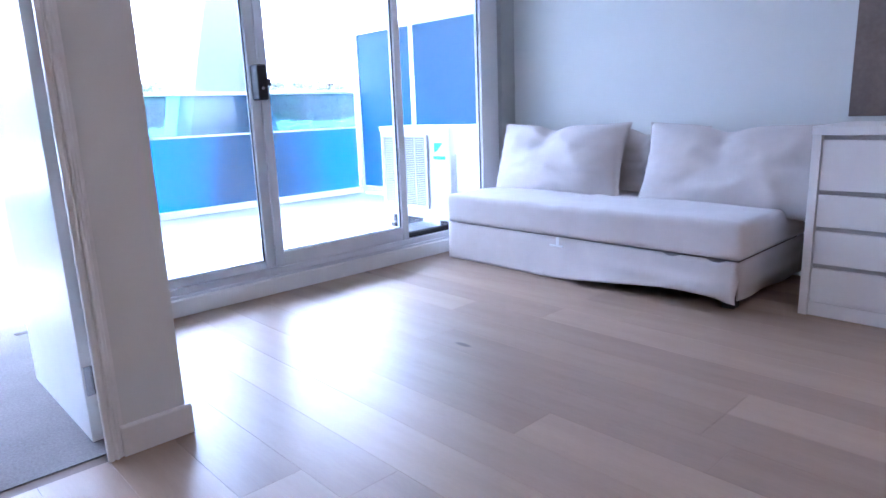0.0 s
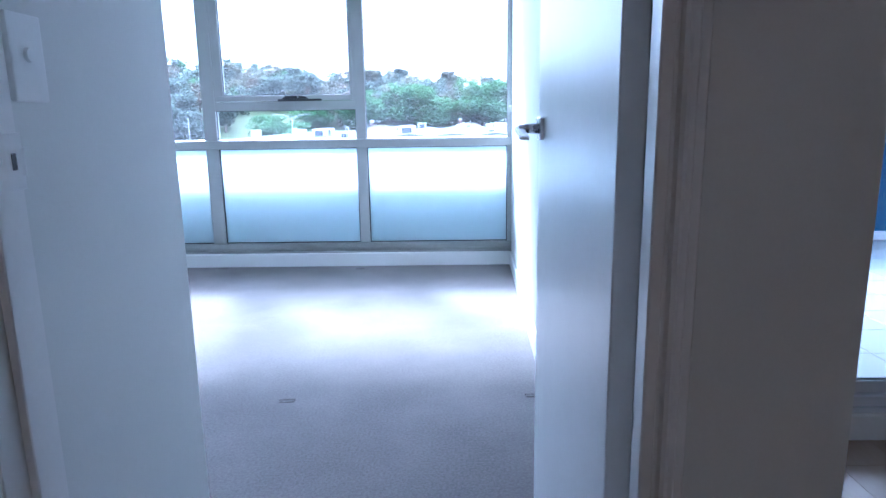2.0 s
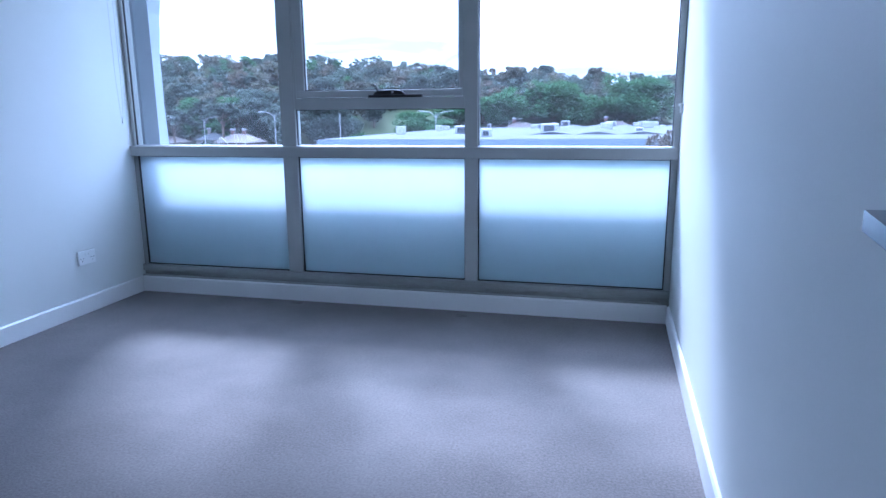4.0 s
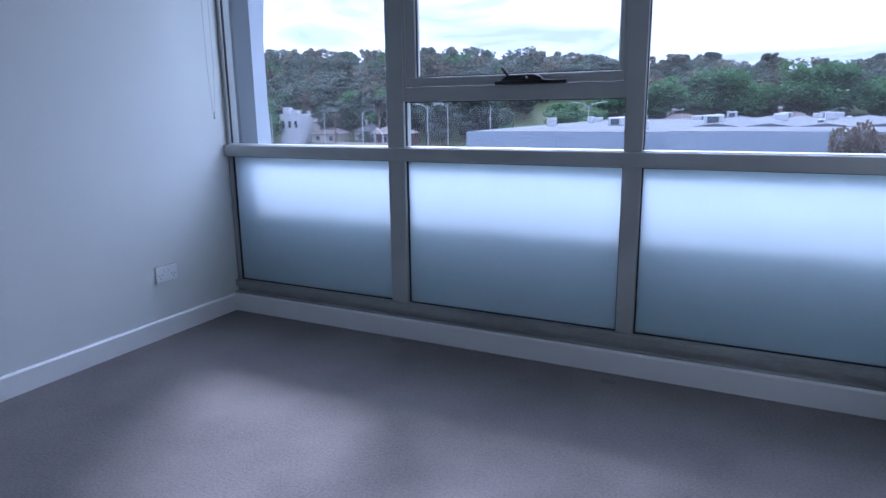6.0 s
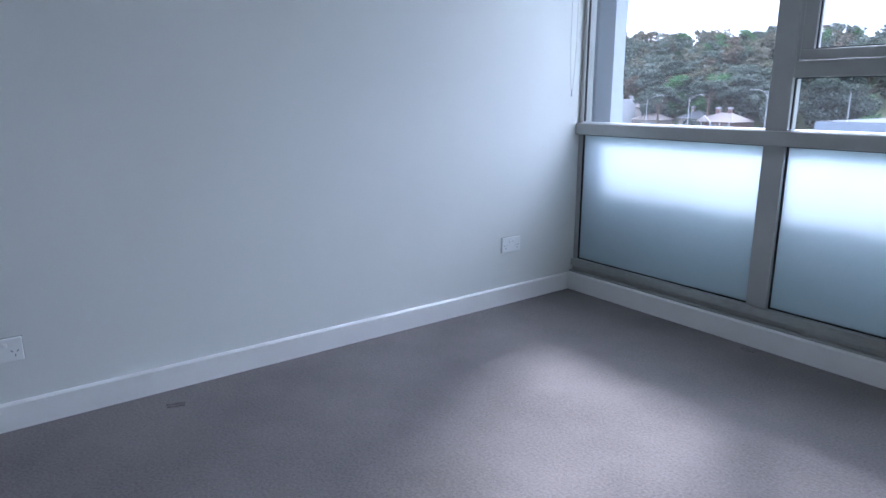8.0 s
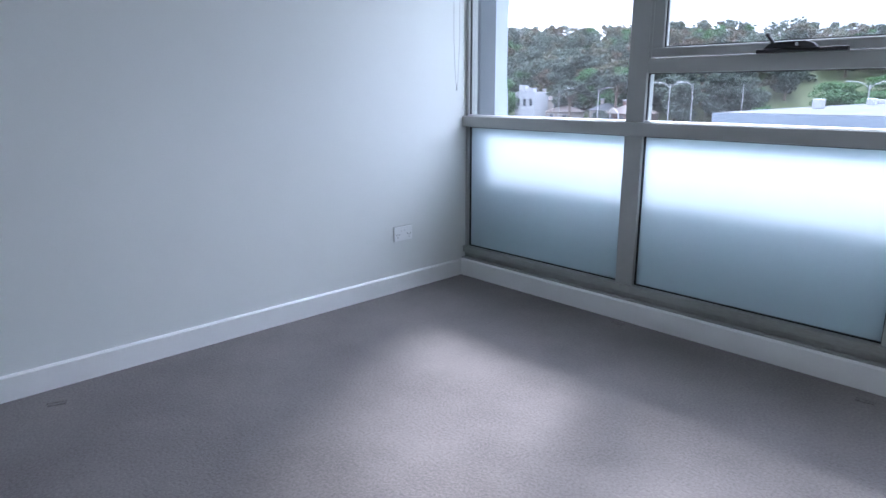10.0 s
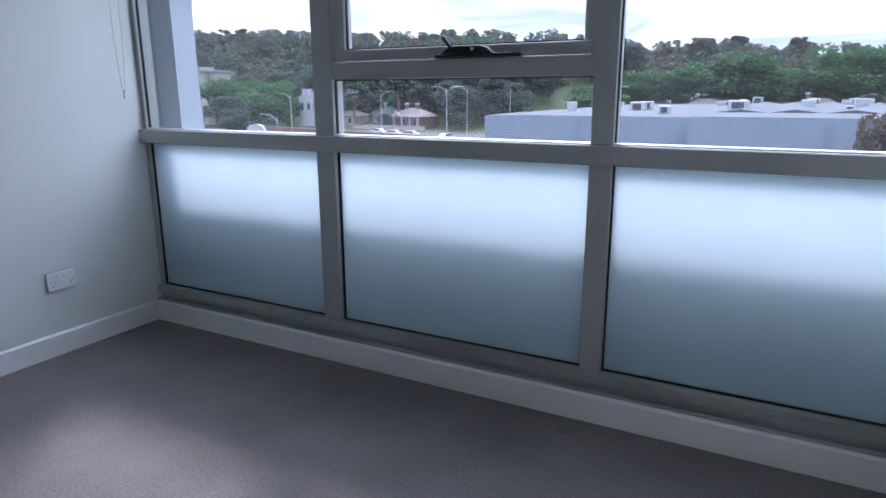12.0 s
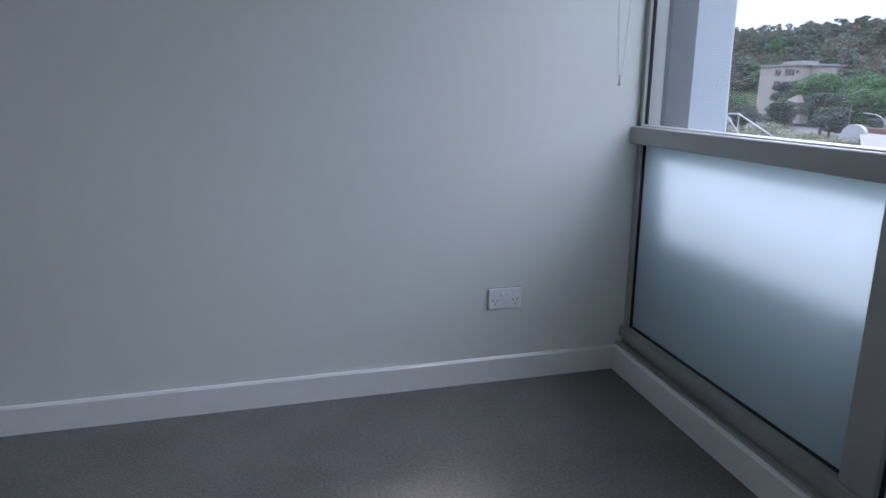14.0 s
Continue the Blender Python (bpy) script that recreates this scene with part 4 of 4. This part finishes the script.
flat_roof()
warehouse()
bm = bmesh.new()
RAMP = (((-40.4, 30.0, -0.7), (-37.5, 30.0, -3.0)), ((-39.4, 30.4, -0.7), (-33.8, 30.4, -2.8)), ((-40.8, 30.0, -1.6), (-39.0, 30.0, -3.0)), ((-40.4, 30.0, -0.7), (-39.4, 30.4, -0.7)))
for a, b in RAMP:
    rod(bm, a, b, 0.06, n=6)
ramp = thing("walkway_railing", "white tubular railing sloping down a walkway", "railing")
part("rail", bm, OUTWHITE, ramp)
for p, q in RAMP[:3]:
    for x, y, z in (p, q):
        part("post", rod(bmesh.new(), (x, y, -9.8), (x, y, z), 0.05, n=6), OUTWHITE, ramp)


def house(label, x, y, w, d, wall_h, roof_h, z, mats, turn=0, chimneys=2, verandah=False):
    h = thing("house", label, "house", at=(x, y, z))
    h.rotation_euler = (0, 0, radians(turn))
    part("wall", boxes([(-w / 2, w / 2, -d / 2, d / 2, 0, wall_h)]), mats[0], h)
    bm = bmesh.new()
    o = 0.5
    base = [bm.verts.new(p) for p in ((-w / 2 - o, -d / 2 - o, wall_h), (w / 2 + o, -d / 2 - o, wall_h), (w / 2 + o, d / 2 + o, wall_h), (-w / 2 - o, d / 2 + o, wall_h))]
    r = [bm.verts.new((-w / 2 + d / 2.2, 0, wall_h + roof_h)), bm.verts.new((w / 2 - d / 2.2, 0, wall_h + roof_h))]
    for f in ((base[0], base[1], r[1], r[0]), (base[2], base[3], r[0], r[1]), (base[1], base[2], r[1]), (base[3], base[0], r[0]), tuple(base[::-1])):
        bm.faces.new(f)
    part("roof", bm, mats[1], h)
    for i in range(chimneys):
        cx = -w / 5 + i * w / 3
        ch = part("chimney", boxes([(cx - 0.5, cx + 0.5, -0.4, 0.4, wall_h, wall_h + roof_h + 1.0)], 0.03), mats[0], h)
        part("pot", boxes([(cx - 0.65, cx + 0.65, -0.5, 0.5, wall_h + roof_h + 1.0, wall_h + roof_h + 1.5)], 0.05), OUTWHITE, ch)
    k = max(2, int(w / 4))
    for i in range(k):
        wx = -w / 2 + (i + 0.5) * w / k
        win = part("window", boxes([(wx - 0.8, wx + 0.8, -d / 2 - 0.08, -d / 2 - 0.01, 1.0, wall_h - 0.7)]), OUTWHITE, h)
        part("pane", boxes([(wx - 0.65, wx + 0.65, -d / 2 - 0.12, -d / 2 - 0.08, 1.15, wall_h - 0.85)]), WINDARK, win)
    if verandah:
        bm = bmesh.new()
        prism(bm, [(-w / 2 + w * 0.15, wall_h), (-w / 2 + w * 0.5, wall_h), (-w / 2 + w * 0.325, wall_h + roof_h * 0.75)], -d / 2 - 1.6, -d / 2 - 1.2, "y")
        part("gable", bm, CREAM, h)
        for i in range(5):
            px = -w / 2 + i * w / 4
            part("post", boxes([(px - 0.15, px + 0.15, -d / 2 - 1.5, -d / 2 - 1.25, 0, wall_h)]), OUTWHITE, h)
    return h


house("red brick house with a tiled hip roof and white-capped chimneys", -102.5, 172, 12.5, 9, 3.8, 2.5, -9.7, (BRICK, TERRACOTTA), -8, 2, True)
house("cream house with a pale roof", -117.5, 182, 9, 8, 3.8, 2.2, -9.3, (CREAM, METALROOF), 6, 1)
house("low cream cottage with a brown roof under trees", -130, 176, 10, 8, 3.4, 2.0, -9.5, (CREAM, TERRACOTTA), 4, 0)
for x in range(-118, -92, 2):
    f = thing("fence_panel", "pale timber fence panel in front of the brick house", "fence", "fence panels by the road", at=(x, 161, -9.76))
    part("panel", boxes([(0.03, 1.97, -0.03, 0.03, 0.1, 1.5)], 0.02), CREAM, f)
    part("post", boxes([(-0.07, 0.07, -0.07, 0.07, 0, 1.6)], 0.02), CREAM, f)
house("pale house with a brown roof", -147, 190, 13, 9, 4.0, 2.4, -6.5, (CREAM, TERRACOTTA), 12, 1)
house("brick house with a terracotta roof behind the warehouse", -22, 207, 12, 9, 4.4, 2.2, -7.4, (BRICK, TERRACOTTA), 3, 1)
house("brick house with a terracotta roof behind the warehouse", 7, 208, 13, 9, 4.4, 2.4, -7.4, (BRICK, TERRACOTTA), -4, 1)
house("cream house with a terracotta roof behind the warehouse", 44, 210, 13, 9, 4.4, 2.3, -7.4, (CREAM, TERRACOTTA), 4, 1)


def apartment():
    b = thing("apartment_block", "cream flat-roofed apartment block among trees on the slope", "building", at=(-195.5, 176, -9))
    part("wall", boxes([(-15.5, 4.5, -8, 6, 0, 18.2), (4.5, 9, -4, 5, 0, 17.9)]), CREAM, b)
    part("roof", boxes([(-16.1, 5.1, -8.6, 6.6, 18.2, 18.7), (5.1, 9.6, -4.6, 5.6, 17.9, 18.3), (-9, 0, -4, 3, 18.7, 19.9)]), CONCRETE, b)
    for fl in range(4):
        z = 14.8 - fl * 4.0
        for x in (-7.6, -6.0, -2.6, -1.0, 0.6):
            win = part("window", boxes([(x, x + 1.3, -8.1, -8.0, z, z + 2.3)]), CREAM, b)
            part("pane", boxes([(x + 0.1, x + 1.2, -8.14, -8.1, z + 0.1, z + 2.2)]), WINDARK, win)
        win = part("window", boxes([(2.6, 4.0, -8.1, -8.0, z + 0.8, z + 2.0)]), CREAM, b)
        part("pane", boxes([(2.7, 3.9, -8.14, -8.1, z + 0.9, z + 1.9)]), WINDARK, win)
    porch = thing("house", "small pale porch with a hipped roof below the apartment block", "house", at=(-170, 150, -9))
    bm = bmesh.new()
    bmesh.ops.create_cone(bm, cap_ends=True, segments=4, radius1=4.0, radius2=0.4, depth=2.2, matrix=Matrix.Translation((0, 0, 7.4)) @ Matrix.Rotation(radians(45), 4, "Z"))
    part("roof", bm, TERRACOTTA, porch)
    part("wall", boxes([(-2.3, 2.3, -0.6, 2.3, 0, 6.3)]), CREAM, porch)
    for x in (-2.2, 0.1, 2.2):
        part("post", boxes([(x - 0.18, x + 0.18, -2.5, -2.14, 0, 6.3)]), OUTWHITE, porch)


apartment()
wh = thing("tower_house", "white house with a small battlemented tower among trees", "house", at=(-141, 172, -6.9))
part("wall", boxes([(-4.4, 4.4, -3.5, 3.5, -3, 7.2), (-2.6, 0, -3.7, -1.8, 7.2, 9.4), (0.9, 3.5, -3.7, -1.8, 7.2, 8.5)], 0.05), OUTWHITE, wh)
for i in range(3):
    part("window", boxes([(-3.5 + i * 2.7, -2.4 + i * 2.7, -3.6, -3.4, 2.7, 5.0)]), WINDARK, wh)


def lamp(x, y, h, arms, turn):
    l = thing("street_lamp", "tall galvanised street lamp with curved arm", "street lamp", "street lamps along the road", at=(x, y, -9.75))
    l.rotation_euler = (0, 0, radians(turn))
    part("pole", rod(bmesh.new(), (0, 0, 0), (0, 0, h), 0.14, 0.09, 8), STEEL, l)
    for s_ in arms:
        bm = bmesh.new()
        pts = [(0, 0, h - 1.2), (s_ * 0.8, 0, h - 0.2), (s_ * 2.0, 0, h + 0.3), (s_ * 3.6, 0, h + 0.45)]
        for a, b in zip(pts, pts[1:]):
            rod(bm, a, b, 0.08, 0.07, 6)
        arm = part("arm", bm, STEEL, l)
        part("lantern", boxes([(min(s_ * 3.4, s_ * 4.5), max(s_ * 3.4, s_ * 4.5), -0.18, 0.18, h + 0.36, h + 0.56)], 0.05), OUTWHITE, arm)


for x, y, h, arms, t_ in ((-129, 146, 10.4, (-1,), 0), (-112.9, 150, 10.6, (1,), 10), (-99.7, 150, 10.8, (1,), -5), (-79, 150, 12.0, (-1, 1), 0), (-76, 156, 12.2, (-1,), 0),
                          (-61, 150, 11.8, (), 0), (-37.6, 156, 11.8, (-1, 1), 10), (-26, 206, 9.6, (1,), 0), (-150, 150, 10.5, (1,), 0), (-165, 152, 10.5, (1,), 0), (-92, 100, 6.2, (-1,), 0), (16, 206, 9.6, (1,), 0)):
    lamp(x, y, h, arms, t_)


def car(x, y, turn):
    c = thing("car", "white parked car beside the road", "car", "cars by the road", at=(x, y, -9.74))
    c.rotation_euler = (0, 0, radians(turn))
    bm = bmesh.new()
    prism(bm, [(-2.2, 0.3), (2.2, 0.3), (2.25, 0.75), (1.3, 0.95), (0.7, 1.42), (-1.1, 1.45), (-1.8, 0.98), (-2.25, 0.85)], -0.85, 0.85, "y")
    part("body", bm, CARPAINT, c)
    bm = bmesh.new()
    prism(bm, [(1.1, 0.98), (0.62, 1.36), (-1.05, 1.38), (-1.6, 1.0)], -0.87, 0.87, "y")
    part("windows", bm, WINDARK, c)
    for wx in (-1.4, 1.4):
        for wy in (-0.8, 0.8):
            part("wheel", rod(bmesh.new(), (wx, wy - 0.1, 0.32), (wx, wy + 0.1, 0.32), 0.32, n=14), BLACK, c)


for x, y, t_ in ((-71, 135, 80), (-84, 140, 5), (-90, 141, 8), (-106, 138, 3), (-98, 146, -4)):
    car(x, y, t_)


# ---- trees ----
def leaf_cloud(rng, clumps, count, size):
    """Small leaf sprays spread through overlapping clumps; rows of centre and radii."""
    vs, fs = [], []
    vol = np.array([c[3] * c[4] * c[5] for c in clumps]) ** 0.7
    pick = rng.choice(len(clumps), count, p=vol / vol.sum())
    cl = np.array(clumps)[pick]
    d = rng.normal(size=(count, 3))
    d /= np.linalg.norm(d, axis=1)[:, None]
    r = rng.uniform(0.55, 1.05, count) ** 0.6
    p = cl[:, :3] + d * cl[:, 3:] * r[:, None]
    a = rng.normal(size=(count, 3))
    a[:, 2] *= 0.5
    a /= np.linalg.norm(a, axis=1)[:, None]
    b = np.cross(a, rng.normal(size=(count, 3)))
    b /= np.linalg.norm(b, axis=1)[:, None]
    s = size * rng.uniform(0.6, 1.4, count)[:, None]
    quad = np.stack([p - a * s, p + b * s * 0.55, p + a * s, p - b * s * 0.55], 1)
    return quad.reshape(-1, 3)


def cloud_mesh(name, quads, mat):
    n = len(quads) // 4
    me = bpy.data.meshes.new(name)
    me.vertices.add(len(quads))
    me.vertices.foreach_set("co", quads.astype(np.float32).ravel())
    me.loops.add(len(quads))
    me.loops.foreach_set("vertex_index", np.arange(len(quads), dtype=np.int32))
    me.polygons.add(n)
    me.polygons.foreach_set("loop_start", np.arange(0, 4 * n, 4, dtype=np.int32))
    me.update(calc_edges=True)
    me.materials.append(mat)
    return me


def make_tree(seed, height, spread, mat, label, open_crown=False, count=2600, size=0.55):
    rng = np.random.default_rng(seed)
    t = thing("tree", label, "tree", "trees beyond the road")
    bm = bmesh.new()
    top = height * (0.6 if open_crown else 0.5)
    rod(bm, (0, 0, -1.5), (0.2, 0, top), height * 0.03, height * 0.014, 8)
    clumps = []
    k = 26 if open_crown else 24
    for i in range(k):
        a = rng.uniform(0, 6.28)
        rr = spread * rng.uniform(0.15, 0.85 if open_crown else 0.75)
        z = height * (rng.uniform(0.52, 0.72) + 0.26 * (1 - (rr / spread) ** 2) if open_crown else rng.uniform(0.16, 0.86))
        if not open_crown:
            rr *= 1.15 - abs(z / height - 0.5) * 1.1
        x, y = rr * math.cos(a), rr * math.sin(a)
        q = spread * (rng.uniform(0.13, 0.24) if open_crown else rng.uniform(0.3, 0.46))
        clumps.append((x, y, z, q, q, q * (0.6 if open_crown else 0.75)))
        if i < 7:
            rod(bm, (0.1, 0, top * rng.uniform(0.6, 0.95)), (x, y, z), height * 0.011, height * 0.004, 5)
    part("trunk", bm, BARK, t)
    ob = new("crown", cloud_mesh("crown", leaf_cloud(rng, clumps, count, size), mat))
    ob.parent = t
    return t


KINDS = [make_tree(1, 13, 7.0, LEAF_GREEN, "broad green leafy tree with a rounded crown", count=7500, size=0.36),
         make_tree(2, 12, 6.2, LEAF_GREEN, "green leafy tree with a dense crown", count=7000, size=0.36),
         make_tree(3, 15, 6.0, LEAF_HAZY, "tall dark gum tree with an open crown", True, 4500, 0.36),
         make_tree(4, 14, 5.2, LEAF_HAZY, "dark green conifer-like tree", False, 6000, 0.36),
         make_tree(5, 13, 5.5, LEAF_OLIVE, "olive-brown gum tree with an open crown", True, 4500, 0.36),
         make_tree(6, 7, 4.2, LEAF_RUST, "small brown-leaved tree beside the warehouse", count=7000, size=0.24),
         make_tree(7, 5, 4.5, LEAF_GREY, "grey-green shrub with pale leaves", count=4500, size=0.2)]
# kind, x, y, size
SPOTS = [(3, -150, 116, 0.85, 0.5), (3, -138, 118, 0.95, 0.62), (3, -126, 121, 0.9, 0.52), (2, -132, 124, 1.0, 0.7), (3, -114, 122, 0.6, 0.36), (0, -166, 158, 1.6, 1.25), (3, -108, 164, 0.5, 0.35), (2, -122, 168, 1.3, 0.95), (2, -112, 178, 1.3, 1.0),
         (0, -9, 216, 1.75, 1.12), (0, 12, 220, 1.9, 1.2), (1, -30, 214, 1.6, 0.95), (1, -20, 226, 1.7, 1.15), (1, 33, 218, 1.6, 1.0), (0, 54, 224, 1.8, 1.1), (1, 76, 220, 1.7, 1.1), (0, 98, 226, 1.8, 1.1),
         (1, -66, 172, 0.7, 0.5), (0, -56, 200, 1.0, 0.6), (3, -86, 172, 1.2, 0.95), (3, -93, 180, 1.2, 1.0), (3, -80, 182, 1.2, 1.05), (4, -112, 186, 1.2, 0.95), (3, -74, 184, 1.0, 0.9), (2, -88, 190, 1.2, 1.0),
         (0, -152, 164, 1.4, 1.15), (0, -163, 174, 1.5, 1.2), (3, -133, 180, 1.2, 0.9), (0, -176, 162, 1.6, 1.15), (0, -192, 146, 0.8, 0.72), (3, -184, 182, 1.4, 1.2), (1, -226, 150, 1.2, 0.85),
         (0, -222, 140, 0.9, 0.6), (1, -152, 156, 1.3, 1.05), (3, -195, 168, 1.3, 1.0), (1, -240, 160, 1.5, 1.1), (0, -260, 170, 1.6, 1.2), (4, -250, 186, 1.5, 1.1), (3, -172, 192, 1.4, 1.1),
         (3, -104, 186, 1.3, 1.1), (0, -118, 196, 1.4, 1.0), (3, -110, 192, 1.3, 1.2), (4, -98, 206, 1.4, 1.1), (3, -84, 200, 1.3, 1.0), (3, -90, 212, 1.4, 1.1), (4, -78, 214, 1.3, 1.0), (3, -72, 206, 1.1, 1.0), (0, -132, 190, 1.4, 1.1), (3, -146, 196, 1.3, 1.1), (0, -46, 196, 0.9, 0.5),
         (4, -125, 192, 1.3, 1.1), (2, -140, 200, 1.2, 1.1), (0, -44, 214, 1.2, 0.75), (4, -30, 240, 1.3, 1.2), (3, -100, 194, 1.3, 1.1), (4, -106, 200, 1.3, 1.1), (3, -64, 232, 1.2, 0.9), (2, -52, 238, 1.3, 0.9)]
placed = set()
for k, x, y, s_, h_ in SPOTS:
    m = pose(x, y, hill(x, y) + 0.1, 0, 0, (x * 37 + y * 11) % 360) @ Matrix.Diagonal((s_, s_, h_, 1))
    if k not in placed:
        placed.add(k)
        KINDS[k].matrix_basis = m
    else:
        o = copy_thing(KINDS[k], pose(x, y, hill(x, y) + 0.1, 0, 0, (x * 37 + y * 11) % 360))
        o.scale = (s_, s_, h_)
# tall gums that stand clear of the ridge
for i, (x, y, s_, h_) in enumerate(((-268, 268, 1.7, 1.25), (-252, 272, 1.2, 1.05), (-190, 270, 1.0, 1.0), (-171, 272, 1.5, 1.15), (-149, 268, 1.1, 0.95), (-62, 262, 0.9, 1.0), (-44, 260, 1.0, 1.0), (-30, 260, 1.2, 1.15), (-19, 262, 1.2, 1.2), (1, 258, 1.4, 1.3), (16, 262, 1.0, 1.05), (34, 262, 1.2, 1.2), (58, 260, 1.1, 1.1), (82, 262, 1.4, 1.25))):
    copy_thing(KINDS[2 if i % 3 else 4], pose(x, y, hill(x, y) - 1.0, 0, 0, (i * 67) % 360)).scale = (s_ * 0.8, s_ * 0.8, h_ * 0.92)
KINDS[5].matrix_basis = pose(10.4, 74, -9.75) @ Matrix.Diagonal((0.62, 0.62, 1.27, 1))
KINDS[6].matrix_basis = pose(-79, 60, -9.75) @ Matrix.Diagonal((1.0, 1.0, 1.1, 1))
for x, y, a, h_ in ((-73, 64, 120, 1.0), (-86, 58, 40, 1.15), (-68, 68, 200, 0.9), (-94, 62, 300, 1.1), (-84, 70, 70, 1.1)):
    copy_thing(KINDS[6], pose(x, y, -9.75, 0, 0, a)).scale = (1.0, 1.0, h_)
copy_thing(KINDS[5], pose(14.6, 75, -9.75, 0, 0, 40)).scale = (0.75, 0.75, 1.16)


def far_woods():
    rng = np.random.default_rng(11)
    groups = {0: [], 1: [], 2: [], 3: []}
    for i in range(2500):
        x = rng.uniform(-430, 330)
        y = 178 + 112 * rng.uniform(0, 1) ** 1.1
        if (x < -135 and y < 198) or (-135 <= x < -75 and y < 184) or (-70 < x < -44 and y < 236) or (x > -75 and y < 214):
            continue
        h = rng.uniform(8, 14)
        s = rng.uniform(3, 6)
        z = hill(x, y)
        clumps = []
        for j in range(9):
            a, rr = rng.uniform(0, 6.28), s * rng.uniform(0.1, 0.8)
            q = s * rng.uniform(0.25, 0.45)
            clumps.append((x + rr * math.cos(a), y + rr * math.sin(a), z + h * rng.uniform(0.08, 0.95), q, q, q * 0.6))
        groups[int(rng.choice(4, p=(0.55, 0.27, 0.08, 0.10)))].append(leaf_cloud(rng, clumps, 330, 0.66))
    for k, mat in enumerate((LEAF_HAZY, LEAF_OLIVE, LEAF_GREEN, LEAF_RUST)):
        tagged(new("far_woods", cloud_mesh("far_woods", np.concatenate(groups[k]), mat)), "dense gum woods on the far hill", "woods", kind="stuff")


far_woods()

# ---- floor pieces ----
def planks():
    """Oak boards along y in staggered rows, joints recessed."""
    rng = random.Random(3)
    w, cache = 0.18, {}
    host = structure("floor_living", boxes([(LIVX, LIVX + 0.02, -2.6, -2.55, -0.18, -0.17)]), SUBFLOOR, "pale oak plank floor", "timber floor")

    def board(length):
        key = round(length, 2)
        if key not in cache:
            bm = boxes([(0.0002, w - 0.0002, 0.0002, key - 0.0002, -0.014, 0.0)], 0.0006)
            me = bpy.data.meshes.new("plank")
            bm.to_mesh(me)
            bm.free()
            me.materials.append(TIMBER)
            cache[key] = me
        return cache[key], key

    i = 0
    x = 0.72
    while x < WALLX - 0.02:
        end = SLIDE - 0.045 if x + w > LIVX + 0.02 else DOORY0 - 0.001
        y = -7.38 - rng.choice((0, 0.4, 0.8, 1.2, 1.6))
        while y < end:
            length = rng.choice((1.2, 1.5, 1.8, 2.1))
            y0, y1 = max(y, -7.38), min(y + length, end)
            if y1 - y0 > 0.05:
                me, key = board(y1 - y0)
                o = new("plank", me)
                o.location = (x, y0, 0)
                o.parent = host
            y += length
        x += w


planks()
host = structure("floor_balcony", boxes([(LIVX + 0.12, LIVX + 0.14, -2.2, -2.18, -0.2, -0.19)]), CONCRETE, "pale square balcony tiles", "tiled floor")
tile_mesh = bpy.data.meshes.new("tile")
bm = boxes([(0.002, 0.298, 0.002, 0.298, -0.010, 0.0)], 0.002)
bm.to_mesh(tile_mesh)
bm.free()
tile_mesh.materials.append(TILE)
for i in range(13):
    for j in range(11):
        o = new("tile", tile_mesh)
        o.location, o.parent = (LIVX + 0.12 + 0.3 * i, S + 0.085 + 0.3 * j - 0.0, 0), host
